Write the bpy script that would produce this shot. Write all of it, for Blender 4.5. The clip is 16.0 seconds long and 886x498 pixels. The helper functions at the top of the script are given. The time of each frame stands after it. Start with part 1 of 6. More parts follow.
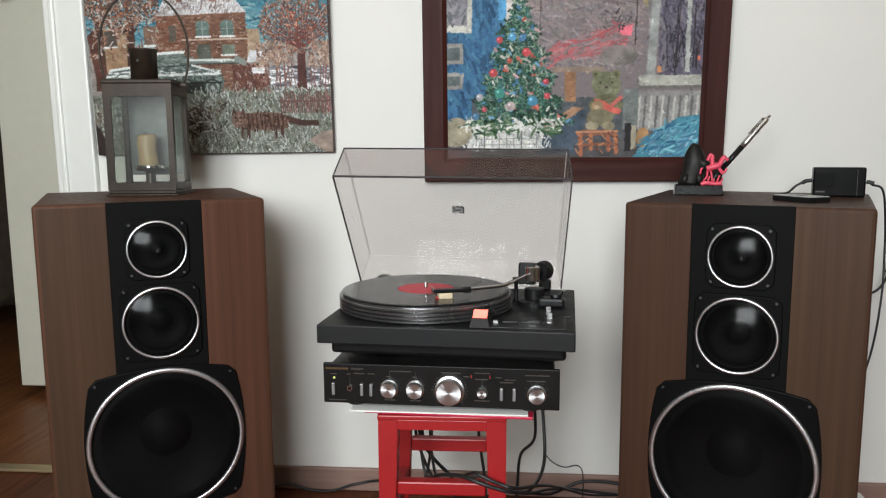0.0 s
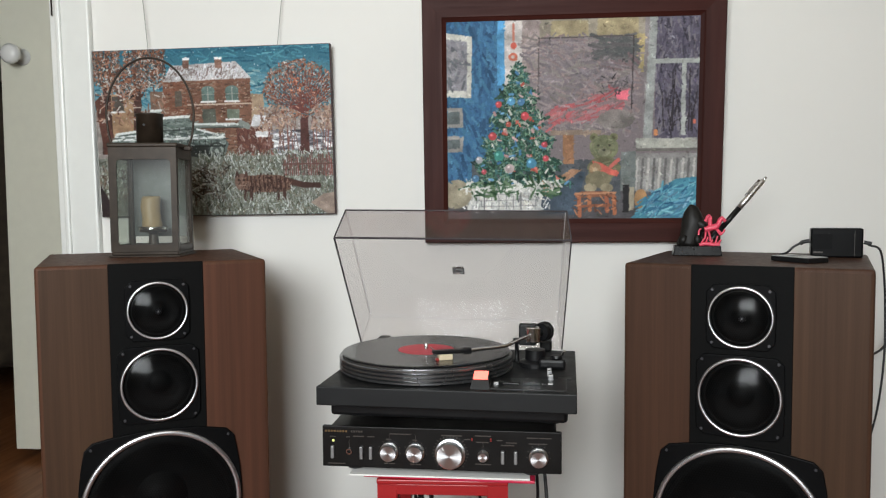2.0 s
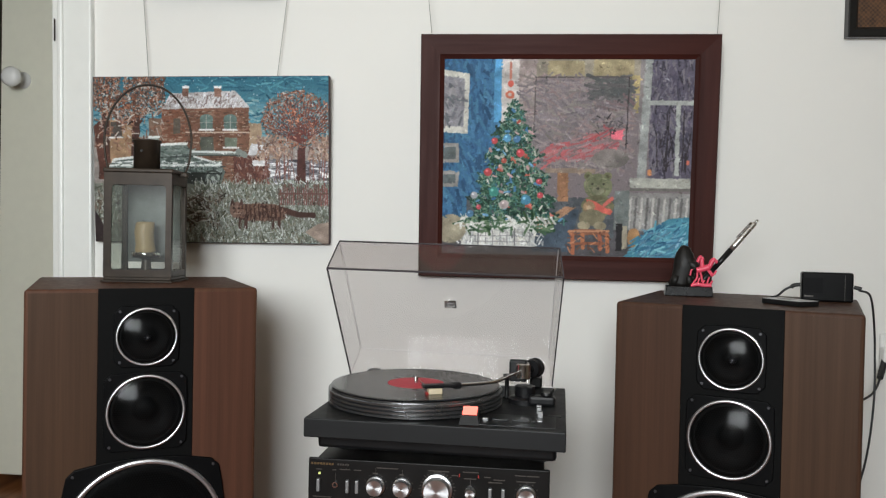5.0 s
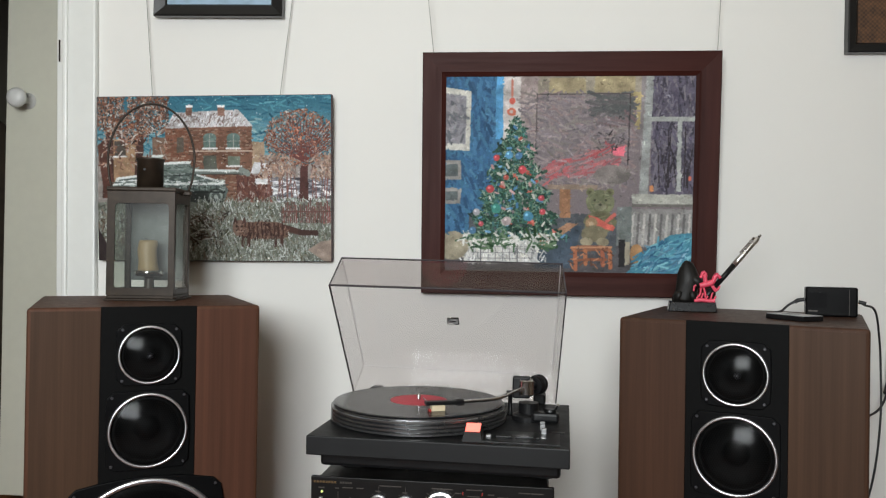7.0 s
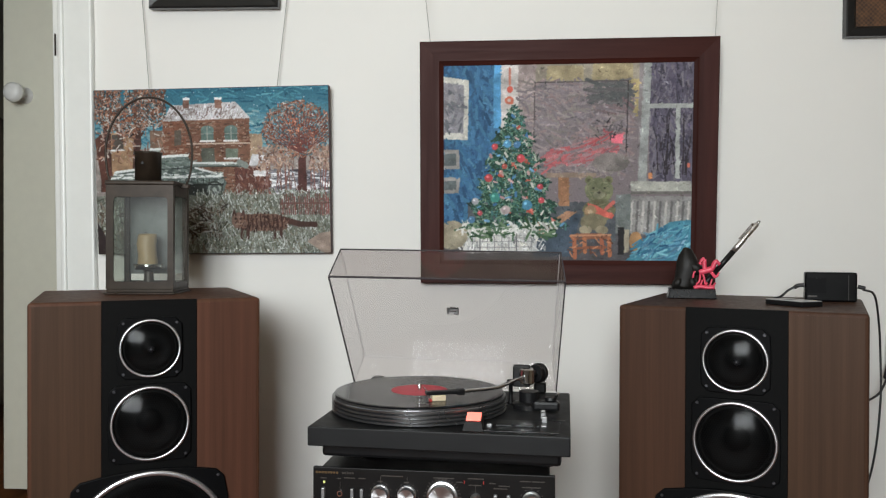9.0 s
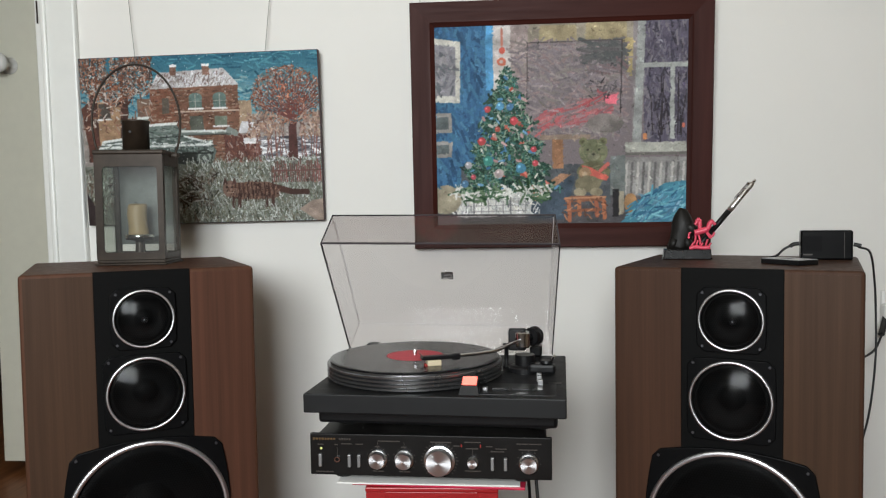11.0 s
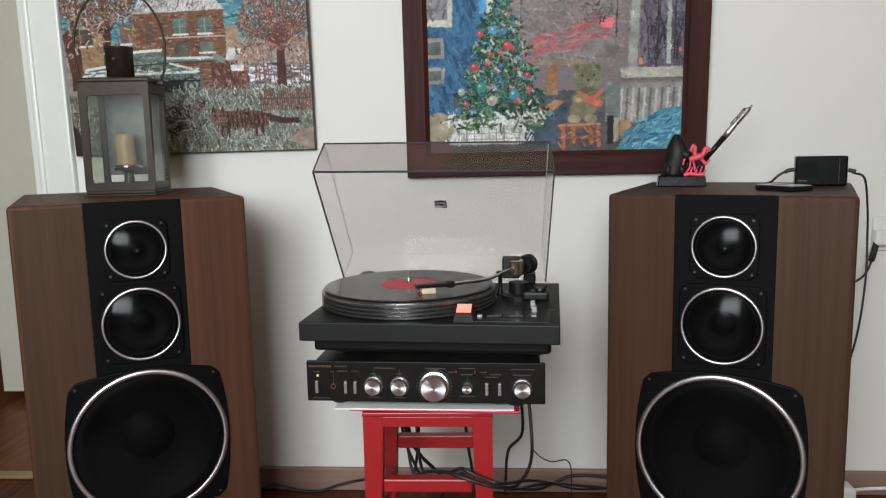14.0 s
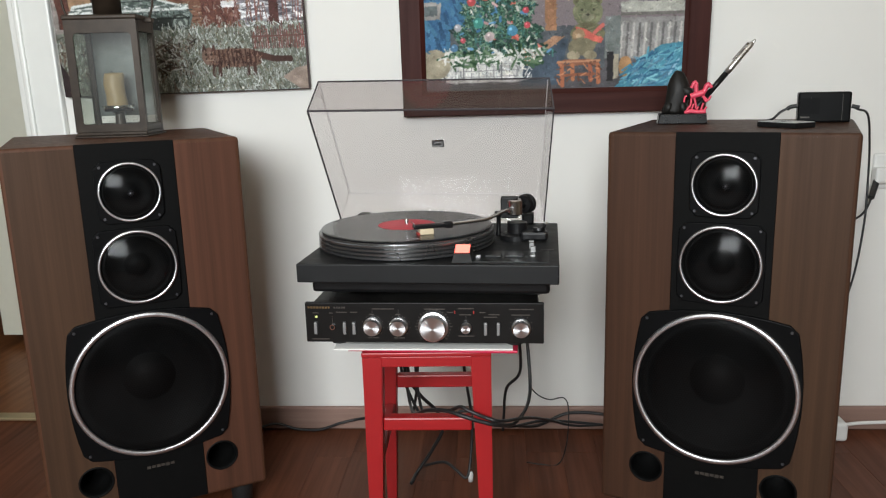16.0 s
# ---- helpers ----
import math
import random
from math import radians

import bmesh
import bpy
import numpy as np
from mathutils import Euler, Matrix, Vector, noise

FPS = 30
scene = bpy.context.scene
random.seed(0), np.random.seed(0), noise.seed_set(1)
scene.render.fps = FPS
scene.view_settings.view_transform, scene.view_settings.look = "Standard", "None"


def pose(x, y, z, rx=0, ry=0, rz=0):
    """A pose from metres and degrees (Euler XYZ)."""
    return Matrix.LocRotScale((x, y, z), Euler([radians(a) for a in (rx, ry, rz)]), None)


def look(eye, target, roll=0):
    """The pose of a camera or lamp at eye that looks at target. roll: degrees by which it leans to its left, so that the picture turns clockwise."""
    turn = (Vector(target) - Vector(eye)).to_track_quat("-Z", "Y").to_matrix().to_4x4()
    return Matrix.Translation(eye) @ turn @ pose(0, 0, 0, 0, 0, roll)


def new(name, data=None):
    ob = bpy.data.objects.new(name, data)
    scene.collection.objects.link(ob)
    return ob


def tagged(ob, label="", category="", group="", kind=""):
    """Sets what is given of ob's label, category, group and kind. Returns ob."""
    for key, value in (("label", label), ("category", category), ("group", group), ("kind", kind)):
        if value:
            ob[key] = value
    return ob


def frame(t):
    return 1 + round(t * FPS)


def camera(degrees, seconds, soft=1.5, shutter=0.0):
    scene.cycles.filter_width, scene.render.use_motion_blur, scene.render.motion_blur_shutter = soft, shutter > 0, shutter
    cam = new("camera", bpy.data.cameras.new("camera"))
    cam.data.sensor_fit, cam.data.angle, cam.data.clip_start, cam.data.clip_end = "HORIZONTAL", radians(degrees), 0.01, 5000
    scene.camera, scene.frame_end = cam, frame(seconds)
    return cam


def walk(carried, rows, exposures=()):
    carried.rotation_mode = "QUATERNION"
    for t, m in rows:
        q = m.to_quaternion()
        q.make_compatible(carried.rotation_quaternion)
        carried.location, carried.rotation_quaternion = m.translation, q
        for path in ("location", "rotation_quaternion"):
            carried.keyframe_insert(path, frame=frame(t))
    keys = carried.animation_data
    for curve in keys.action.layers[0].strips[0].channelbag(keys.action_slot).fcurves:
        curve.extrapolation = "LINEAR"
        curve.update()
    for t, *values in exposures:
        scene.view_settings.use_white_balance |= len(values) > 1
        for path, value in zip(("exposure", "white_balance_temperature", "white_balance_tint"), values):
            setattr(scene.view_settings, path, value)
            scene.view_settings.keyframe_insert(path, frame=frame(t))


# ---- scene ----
cam = camera(60.0, 16.0, soft=1.2)
PATH = [
    (0, (0.1519, -2.0338, 0.9219), (-0.0166, -0.0601, 0.6461), -0.37),
    (0.5, (0.1551, -2.0351, 0.9202), (-0.0033, -0.0555, 0.6833), -0.31),
    (1, (0.1520, -2.0347, 0.9220), (-0.0234, -0.0512, 0.7351), -0.37),
    (1.5, (0.1539, -2.0341, 0.9217), (-0.0230, -0.0479, 0.7676), -0.79),
    (2, (0.1533, -2.0397, 0.9233), (-0.0174, -0.0505, 0.8042), -0.44),
    (2.5, (0.1533, -2.0422, 0.9230), (-0.0071, -0.0508, 0.8286), 0.17),
    (3, (0.1533, -2.0424, 0.9231), (0.0035, -0.0494, 0.8499), 1.00),
    (3.5, (0.1514, -2.0455, 0.9222), (0.0087, -0.0512, 0.8739), 1.32),
    (4, (0.1514, -2.0422, 0.9235), (-0.0046, -0.0489, 0.8717), 1.12),
    (6.5, (0.1574, -2.0437, 0.9236), (0.0086, -0.0493, 0.9351), 1.24),
    (7, (0.1560, -2.0421, 0.9197), (-0.0076, -0.0489, 0.9361), 0.86),
    (7.5, (0.1576, -2.0455, 0.9194), (-0.0078, -0.0525, 0.9475), 0.71),
    (8, (0.1566, -2.0454, 0.9217), (-0.0078, -0.0523, 0.9455), 0.59),
    (8.5, (0.1578, -2.0447, 0.9217), (-0.0073, -0.0516, 0.9327), 0.41),
    (11, (0.1625, -2.0288, 0.9174), (0.0081, -0.0372, 0.8184), -0.87),
    (11.5, (0.1638, -2.0286, 0.9174), (0.0225, -0.0361, 0.8176), -0.61),
    (12, (0.1633, -2.0289, 0.9156), (0.0109, -0.0387, 0.7893), -1.06),
    (12.5, (0.1616, -2.0276, 0.9139), (0.0059, -0.0395, 0.7608), -0.98),
    (13, (0.1595, -2.0246, 0.9130), (0.0169, -0.0398, 0.7125), -1.00),
    (13.5, (0.1592, -2.0222, 0.9112), (0.0079, -0.0418, 0.6766), -1.30),
    (14, (0.1587, -2.0218, 0.9131), (0.0234, -0.0461, 0.6335), -1.22),
    (14.5, (0.1580, -2.0175, 0.9110), (0.0246, -0.0473, 0.5938), -1.35),
    (15, (0.1570, -2.0133, 0.9097), (0.0259, -0.0487, 0.5588), -1.30),
    (15.5, (0.1551, -2.0135, 0.9096), (0.0276, -0.0531, 0.5346), -1.26),
    (16, (0.1550, -2.0110, 0.9090), (0.0274, -0.0618, 0.4797), -1.59),
]
walk(cam, [(t, look(eye, target, roll)) for t, eye, target, roll in PATH],
     exposures=[(0.0, 0.0), (2.0, -0.10), (3.5, -0.16), (8.5, -0.20), (12.5, -0.21), (14.5, -0.10), (16.0, 0.02)])

# ------------------------------------------------------------------ light
FLOOR_Z = -0.05
scene.view_settings.exposure = 0.0
world = bpy.data.worlds.new("sky")
scene.world = world
world.use_nodes = True
_nt = world.node_tree
_sky = _nt.nodes.new("ShaderNodeTexSky")
_sky.sky_type, _sky.sun_disc = "NISHITA", False
_sky.sun_elevation, _sky.sun_rotation = radians(38), radians(200)
_nt.links.new(_sky.outputs["Color"], _nt.nodes["Background"].inputs["Color"])
_nt.nodes["Background"].inputs["Strength"].default_value = 0.10

WIN = (-0.92, 0.40, 0.98, 2.12)     # window opening behind the camera: x0, x1, z0, z1
ROOM = (-2.6, 2.3, -3.35, 0.0, 2.75)  # x0, x1, y0, y1, ceiling height
_lamp = bpy.data.lights.new("window_daylight", "AREA")
_lamp.shape, _lamp.size, _lamp.size_y = "RECTANGLE", WIN[1] - WIN[0] - 0.1, WIN[3] - WIN[2] - 0.1
_lamp.energy, _lamp.color = 115.0, (0.94, 0.985, 1.0)
_lo = new("window_daylight", _lamp)
_lo.matrix_world = look(((WIN[0] + WIN[1]) / 2, ROOM[2] - 0.10, (WIN[2] + WIN[3]) / 2), ((WIN[0] + WIN[1]) / 2, 0, (WIN[2] + WIN[3]) / 2 - 0.05))


# ------------------------------------------------------------------ materials
def lin(r, g, b):
    """Linear colour from an 0..255 sRGB one."""
    return tuple(c / 12.92 if c <= 0.04045 else ((c + 0.055) / 1.055) ** 2.4 for c in (r / 255, g / 255, b / 255))


class Nodes:
    def __init__(self, name):
        self.mat = bpy.data.materials.new(name)
        self.mat.use_nodes = True
        self.t = self.mat.node_tree
        self.b = self.t.nodes["Principled BSDF"]

    def add(self, kind, **values):
        n = self.t.nodes.new(kind)
        for k, v in values.items():
            n.inputs[k.replace("_", " ")].default_value = v
        return n

    def link(self, a, b):
        self.t.links.new(a, b)

    def coords(self, scale=(1, 1, 1), which="Object"):
        c = self.t.nodes.new("ShaderNodeTexCoord")
        m = self.t.nodes.new("ShaderNodeMapping")
        m.inputs["Scale"].default_value = scale
        self.link(c.outputs[which], m.inputs["Vector"])
        return m.outputs["Vector"]

    def noise(self, vec, scale, detail=4.0, rough=0.55):
        n = self.add("ShaderNodeTexNoise", Scale=scale, Detail=detail, Roughness=rough)
        self.link(vec, n.inputs["Vector"])
        return n.outputs["Fac"]

    def ramp(self, fac, stops):
        r = self.t.nodes.new("ShaderNodeValToRGB")
        while len(r.color_ramp.elements) < len(stops):
            r.color_ramp.elements.new(0.5)
        for e, (p, c) in zip(r.color_ramp.elements, stops):
            e.position, e.color = p, (*c[:3], 1)
        self.link(fac, r.inputs["Fac"])
        return r.outputs["Color"]

    def mix(self, fac, a, b, mode="MIX"):
        m = self.t.nodes.new("ShaderNodeMix")
        m.data_type, m.blend_type = "RGBA", mode
        for v, i in ((fac, 0), (a, 6), (b, 7)):
            if hasattr(v, "links"):
                self.link(v, m.inputs[i])
            else:
                m.inputs[i].default_value = v if i == 0 else (*v[:3], 1)
        return m.outputs[2]

    def bump(self, height, strength, distance=0.001):
        b = self.add("ShaderNodeBump", Strength=strength, Distance=distance)
        self.link(height, b.inputs["Height"])
        self.link(b.outputs["Normal"], self.b.inputs["Normal"])

    def set(self, colour=None, rough=None, metal=None, spec=None):
        for key, v in (("Base Color", colour), ("Roughness", rough), ("Metallic", metal), ("Specular IOR Level", spec)):
            if v is None:
                continue
            if hasattr(v, "links"):
                self.link(v, self.b.inputs[key])
            else:
                self.b.inputs[key].default_value = (*v, 1) if key == "Base Color" else v
        return self


def plain(name, colour, rough=0.5, metal=0.0, spec=0.5, vary=0.12, scale=60, bump=0.15, dist=0.0005):
    """A surface with fine grain and slow blotches."""
    n = Nodes(name)
    v = n.coords()
    fine, slow = n.noise(v, scale), n.noise(v, scale / 12, 3)
    dark, light = tuple(c * (1 - vary) for c in colour), tuple(min(1, c * (1 + vary)) for c in colour)
    col = n.mix(0.5, n.ramp(fine, ((0.3, dark), (0.7, light))), n.ramp(slow, ((0.3, dark), (0.7, light))))
    rr = n.ramp(slow, ((0.25, (max(0, rough - 0.07),) * 3), (0.75, (min(1, rough + 0.07),) * 3)))
    n.set(col, rr, metal, spec)
    if bump:
        n.bump(fine, bump, dist)
    return n.mat


def wood(name, dark, light, rough, grain=(60, 60, 2.2), rand=0.0, spec=0.35, bump=0.1):
    """Straight-grained wood; the grain runs along the axis with the small scale."""
    n = Nodes(name)
    v = n.coords(grain)
    if rand:
        info = n.t.nodes.new("ShaderNodeObjectInfo")
        off = n.t.nodes.new("ShaderNodeVectorMath")
        sc = n.t.nodes.new("ShaderNodeVectorMath")
        sc.operation = "SCALE"
        sc.inputs[0].default_value = (37, 23, 51)
        n.link(info.outputs["Random"], sc.inputs["Scale"])
        n.link(v, off.inputs[0])
        n.link(sc.outputs[0], off.inputs[1])
        v = off.outputs[0]
    a = n.noise(v, 1.0, 6, 0.62)
    b = n.noise(v, 0.22, 3)
    mid = tuple((p + q) / 2 for p, q in zip(dark, light))
    col = n.mix(0.45, n.ramp(a, ((0.32, dark), (0.5, mid), (0.68, light))), n.ramp(b, ((0.3, dark), (0.7, light))))
    if rand:
        tone = n.ramp(info.outputs["Random"], ((0.0, (1 - rand,) * 3), (1.0, (1 + rand,) * 3)))
        col = n.mix(1.0, col, tone, "MULTIPLY")
    n.set(col, n.ramp(a, ((0.3, (rough + 0.08,) * 3), (0.7, (rough - 0.05,) * 3))), 0.0, spec)
    n.bump(a, bump, 0.0006)
    return n.mat


def wall_paint(name, colour, rough=0.75):
    n = Nodes(name)
    v = n.coords()
    roller, slow = n.noise(v, 220, 3), n.noise(v, 1.6, 4)
    col = n.ramp(slow, ((0.3, tuple(c * 0.965 for c in colour)), (0.7, colour)))
    n.set(col, rough, 0.0, 0.3)
    both = n.mix(0.8, roller, n.noise(v, 9, 3))
    n.bump(both, 0.10, 0.001)
    return n.mat


def clear_plastic(name, tint, rough=0.04, sheen=0.03):
    """Thin smoked sheet: mostly see-through, with a real gloss on top."""
    n = Nodes(name)
    out = n.t.nodes["Material Output"]
    n.t.nodes.remove(n.b)
    trans = n.add("ShaderNodeBsdfTransparent", Color=(*tint, 1))
    gloss = n.add("ShaderNodeBsdfGlossy", Roughness=rough)
    lw = n.add("ShaderNodeLayerWeight", Blend=0.5)
    pw = n.t.nodes.new("ShaderNodeMath")
    pw.operation = "POWER"
    pw.inputs[1].default_value = 5.0
    n.link(lw.outputs["Facing"], pw.inputs[0])
    ad = n.t.nodes.new("ShaderNodeMath")
    ad.operation = "MULTIPLY_ADD"
    ad.inputs[1].default_value, ad.inputs[2].default_value = 0.6, sheen
    n.link(pw.outputs[0], ad.inputs[0])
    m = n.t.nodes.new("ShaderNodeMixShader")
    n.link(ad.outputs[0], m.inputs[0])
    n.link(trans.outputs[0], m.inputs[1])
    n.link(gloss.outputs[0], m.inputs[2])
    n.link(m.outputs[0], out.inputs["Surface"])
    return n.mat


M_WALL = wall_paint("wall_paint", (0.81, 0.80, 0.765))
# unseen walls and ceiling, toned down and warm to keep fill light low
M_ROOM = wall_paint("warm_dark_fill_wall", (0.21, 0.165, 0.115), 0.85)
M_CEIL = wall_paint("ceiling_paint", (0.66, 0.61, 0.52))
M_DOOR = plain("cream_gloss_paint", (0.72, 0.71, 0.60), 0.38, vary=0.04, scale=25, bump=0.1)
M_TRIM = plain("white_gloss_paint", (0.78, 0.79, 0.76), 0.35, vary=0.03, scale=25, bump=0.1)
M_FLOOR = wood("floor_wood", lin(70, 37, 23), lin(106, 60, 37), 0.48, (55, 2.5, 55), rand=0.08, spec=0.28)
M_FLOOR2 = wood("hall_floor_wood", lin(96, 58, 34), lin(146, 92, 52), 0.4, (40, 3, 40), spec=0.35)
M_BASE = wood("baseboard_wood", lin(128, 102, 92), lin(154, 126, 114), 0.55, (3, 60, 60))
M_VENEER = wood("walnut_veneer", lin(54, 36, 27), lin(79, 54, 40), 0.5, (75, 75, 1.6), spec=0.15, bump=0.05)
# same walnut; warm and greyish light on the front panels is coloured in
M_VENEER_WARM_LIT = wood("walnut_veneer_warm_lit", lin(65, 42, 32), lin(94, 61, 47), 0.5, (75, 75, 1.6), spec=0.15, bump=0.05)
# reddened so the cabinet's bounce warms the shaded wall beside it
M_VENEER_BOUNCE = wood("walnut_veneer_warm_bounce", lin(66, 42, 30), lin(92, 60, 43), 0.5, (75, 75, 1.6), spec=0.2, bump=0.05)
M_VENEER_GREY_LIT = wood("walnut_veneer_grey_lit", lin(56, 40, 30), lin(80, 58, 43), 0.5, (75, 75, 1.6), spec=0.15, bump=0.05)
M_BAFFLE = plain("black_baffle_paint", (0.0045, 0.0045, 0.0045), 0.6, spec=0.07, vary=0.2, scale=140, bump=0.3)
M_PLATE = plain("black_driver_plastic", (0.0045, 0.0045, 0.0048), 0.45, spec=0.06, vary=0.2, scale=120, bump=0.15)
M_ALU = plain("polished_aluminium", (0.75, 0.75, 0.77), 0.36, 1.0, vary=0.05, scale=90, bump=0.05)
M_BRUSHED = plain("brushed_aluminium", (0.72, 0.70, 0.68), 0.30, 1.0, vary=0.06, scale=160, bump=0.1)
M_SCREW = plain("dull_dark_screw", (0.10, 0.10, 0.11), 0.4, 0.8, bump=0.0)
M_BUTTON = plain("grey_metal_button", (0.30, 0.30, 0.30), 0.45, 0.6, bump=0.0)
M_CHROME = plain("chrome", (0.72, 0.72, 0.73), 0.14, 1.0, vary=0.03, scale=60, bump=0.0)
M_MESH = plain("black_perforated_metal", (0.004, 0.0042, 0.0045), 0.16, spec=0.26, vary=0.1, scale=90, bump=0.0)
M_CONE = plain("black_paper_cone", (0.004, 0.004, 0.004), 0.6, spec=0.10, vary=0.25, scale=90, bump=0.4)
M_RUBBER = plain("black_rubber", (0.015, 0.015, 0.015), 0.6, vary=0.2, scale=80, bump=0.2)
M_CABLE = plain("black_cable_sheath", (0.016, 0.016, 0.017), 0.45, vary=0.15, scale=90, bump=0.0)
M_WHITE_PL = plain("white_plastic", (0.78, 0.78, 0.76), 0.35, vary=0.03, scale=40, bump=0.0)
M_TT = plain("black_textured_plastic", (0.0085, 0.0088, 0.0093), 0.5, spec=0.27, vary=0.12, scale=400, bump=0.35, dist=0.0003)
M_TTDARK = plain("black_smooth_plastic", (0.007, 0.007, 0.0076), 0.36, spec=0.30, vary=0.12, scale=120, bump=0.05)
M_AMP = plain("black_anodised_metal", (0.0075, 0.0066, 0.0062), 0.44, 0.1, spec=0.2, vary=0.12, scale=300, bump=0.08)
M_PRINT = plain("grey_print", (0.05, 0.041, 0.034), 0.5, vary=0.1, bump=0.0)
M_GOLD = plain("gold_print", lin(96, 72, 38), 0.5, vary=0.1, bump=0.0)
M_REDPRINT = plain("red_print", lin(150, 34, 26), 0.5, bump=0.0)
M_RED = plain("red_gloss_paint", (0.32, 0.008, 0.010), 0.40, vary=0.07, scale=30, bump=0.25, dist=0.001)
M_FRAME = wood("mahogany_frame_wood", lin(45, 19, 15), lin(67, 31, 25), 0.5, (70, 70, 4), spec=0.14)
M_FRAMEH = wood("mahogany_frame_wood_rail", lin(45, 19, 15), lin(67, 31, 25), 0.5, (4, 70, 70), spec=0.14)
M_BLACKFRAME = plain("black_lacquered_wood", (0.012, 0.012, 0.012), 0.3, vary=0.15, scale=50)
M_CANVAS_EDGE = plain("painted_canvas_edge", lin(62, 40, 42), 0.6, vary=0.25, scale=90)
M_WIRE = plain("hanging_wire", (0.35, 0.34, 0.32), 0.4, 0.5, bump=0.0)
M_LANTERN = plain("aged_bronze_tin", lin(50, 41, 33), 0.42, 0.25, spec=0.35, vary=0.55, scale=42, bump=0.35, dist=0.001)
M_WAX = plain("yellowed_wax", lin(158, 136, 100), 0.5, vary=0.1, scale=40)
M_LGLASS = clear_plastic("old_lantern_glass", (0.84, 0.86, 0.83), 0.28, 0.03)
M_LID = clear_plastic("smoked_acrylic", (0.925, 0.91, 0.91), 0.03, 0.06)
M_LIDSEAM = plain("pale_acrylic_corner", (0.62, 0.60, 0.60), 0.3, vary=0.05, bump=0.0)
M_LIDEDGE = plain("dark_acrylic_edge", (0.05, 0.045, 0.05), 0.2, vary=0.05, bump=0.0)
M_HORSE = plain("pink_red_plastic", lin(226, 76, 100), 0.4, vary=0.06, bump=0.0)
M_FIGURE = plain("black_cast_figure", (0.008, 0.007, 0.006), 0.5, spec=0.25, vary=0.25, scale=60, bump=0.4, dist=0.001)
M_ADAPTER = plain("black_glossy_plastic", (0.004, 0.004, 0.0042), 0.3, spec=0.10, vary=0.1, bump=0.0)
M_STONE = plain("black_polished_stone", (0.008, 0.008, 0.0085), 0.25, spec=0.3, vary=0.3, scale=60, bump=0.0)
M_PAPER = plain("white_paper", (0.78, 0.77, 0.74), 0.6, vary=0.04, bump=0.1)
M_PINKPAPER = plain("magenta_cover_paper", lin(190, 30, 66), 0.4, vary=0.08, bump=0.0)
M_DARKHALL = plain("dark_hall_stand_in", lin(62, 52, 40), 0.85, vary=0.5, scale=22)
# added hall shell: dimness beyond the opening is put into this colour
M_HALLWALL = wall_paint("dim_hall_wall", (0.30, 0.27, 0.21))
M_LABEL = plain("red_record_label", lin(196, 56, 70), 0.5, vary=0.05, scale=90, bump=0.0)
M_BRASS = plain("brass_strip", (0.55, 0.45, 0.27), 0.4, 0.7, vary=0.1)


def record_vinyl():
    n = Nodes("black_vinyl")
    v = n.coords()
    sep = n.t.nodes.new("ShaderNodeVectorMath")
    sep.operation = "LENGTH"
    n.link(v, sep.inputs[0])
    w = n.add("ShaderNodeMath")
    w.operation = "MULTIPLY"
    w.inputs[1].default_value = 2600
    n.link(sep.outputs["Value"], w.inputs[0])
    sn = n.t.nodes.new("ShaderNodeMath")
    sn.operation = "SINE"
    n.link(w.outputs[0], sn.inputs[0])
    n.set((0.011, 0.011, 0.012), 0.20, 0.0, 0.5)
    n.bump(sn.outputs[0], 0.12, 0.0004)
    return n.mat


def glow(name, colour, strength):
    n = Nodes(name)
    n.set(colour, 0.3)
    n.b.inputs["Emission Color"].default_value = (*colour, 1)
    n.b.inputs["Emission Strength"].default_value = strength
    return n.mat


def paint_layer():
    """Oil paint: the colour is laid on point by point, with ridged strokes and a varnish gloss."""
    n = Nodes("oil_paint")
    a = n.t.nodes.new("ShaderNodeAttribute")
    a.attribute_name = "paint"
    v = n.coords((90, 90, 90))
    fine = n.noise(v, 3.0, 4)
    col = n.mix(1.0, a.outputs["Color"], n.ramp(fine, ((0.3, (0.86,) * 3), (0.7, (1.12,) * 3))), "MULTIPLY")
    n.set(col, 0.55, 0.0, 0.10)
    n.bump(n.noise(v, 1.1, 5), 0.5, 0.0015)
    return n.mat


M_VINYL = record_vinyl()
M_STROBE = glow("red_lit_strobe", (1.0, 0.16, 0.12), 2.2)
M_LED = glow("green_led", (0.7, 0.75, 0.25), 0.35)
M_OIL = paint_layer()


# ------------------------------------------------------------------ mesh helpers
def put(bm, name, mat, smooth=False):
    me = bpy.data.meshes.new(name)
    bm.to_mesh(me)
    bm.free()
    me.materials.append(mat)
    if smooth:
        me.shade_smooth()
    return me


def part(name, bm, mat, parent, label="", m=None, smooth=False):
    """Links a bmesh as one mesh object under a thing or a part."""
    ob = new(name, put(bm, name, mat, smooth))
    if parent is not None:
        ob.parent = parent
    if m is not None:
        ob.matrix_basis = m
    if label:
        ob["label"] = label
    return ob


def thing(name, m, label, category, group="", kind=""):
    ob = new(name)
    ob.empty_display_size = 0.02
    ob.matrix_basis = m
    return tagged(ob, label, category, group, kind)


def setting(name, bm, mat, label="", smooth=False):
    return tagged(part(name, bm, mat, None, smooth=smooth), label, kind="structure")


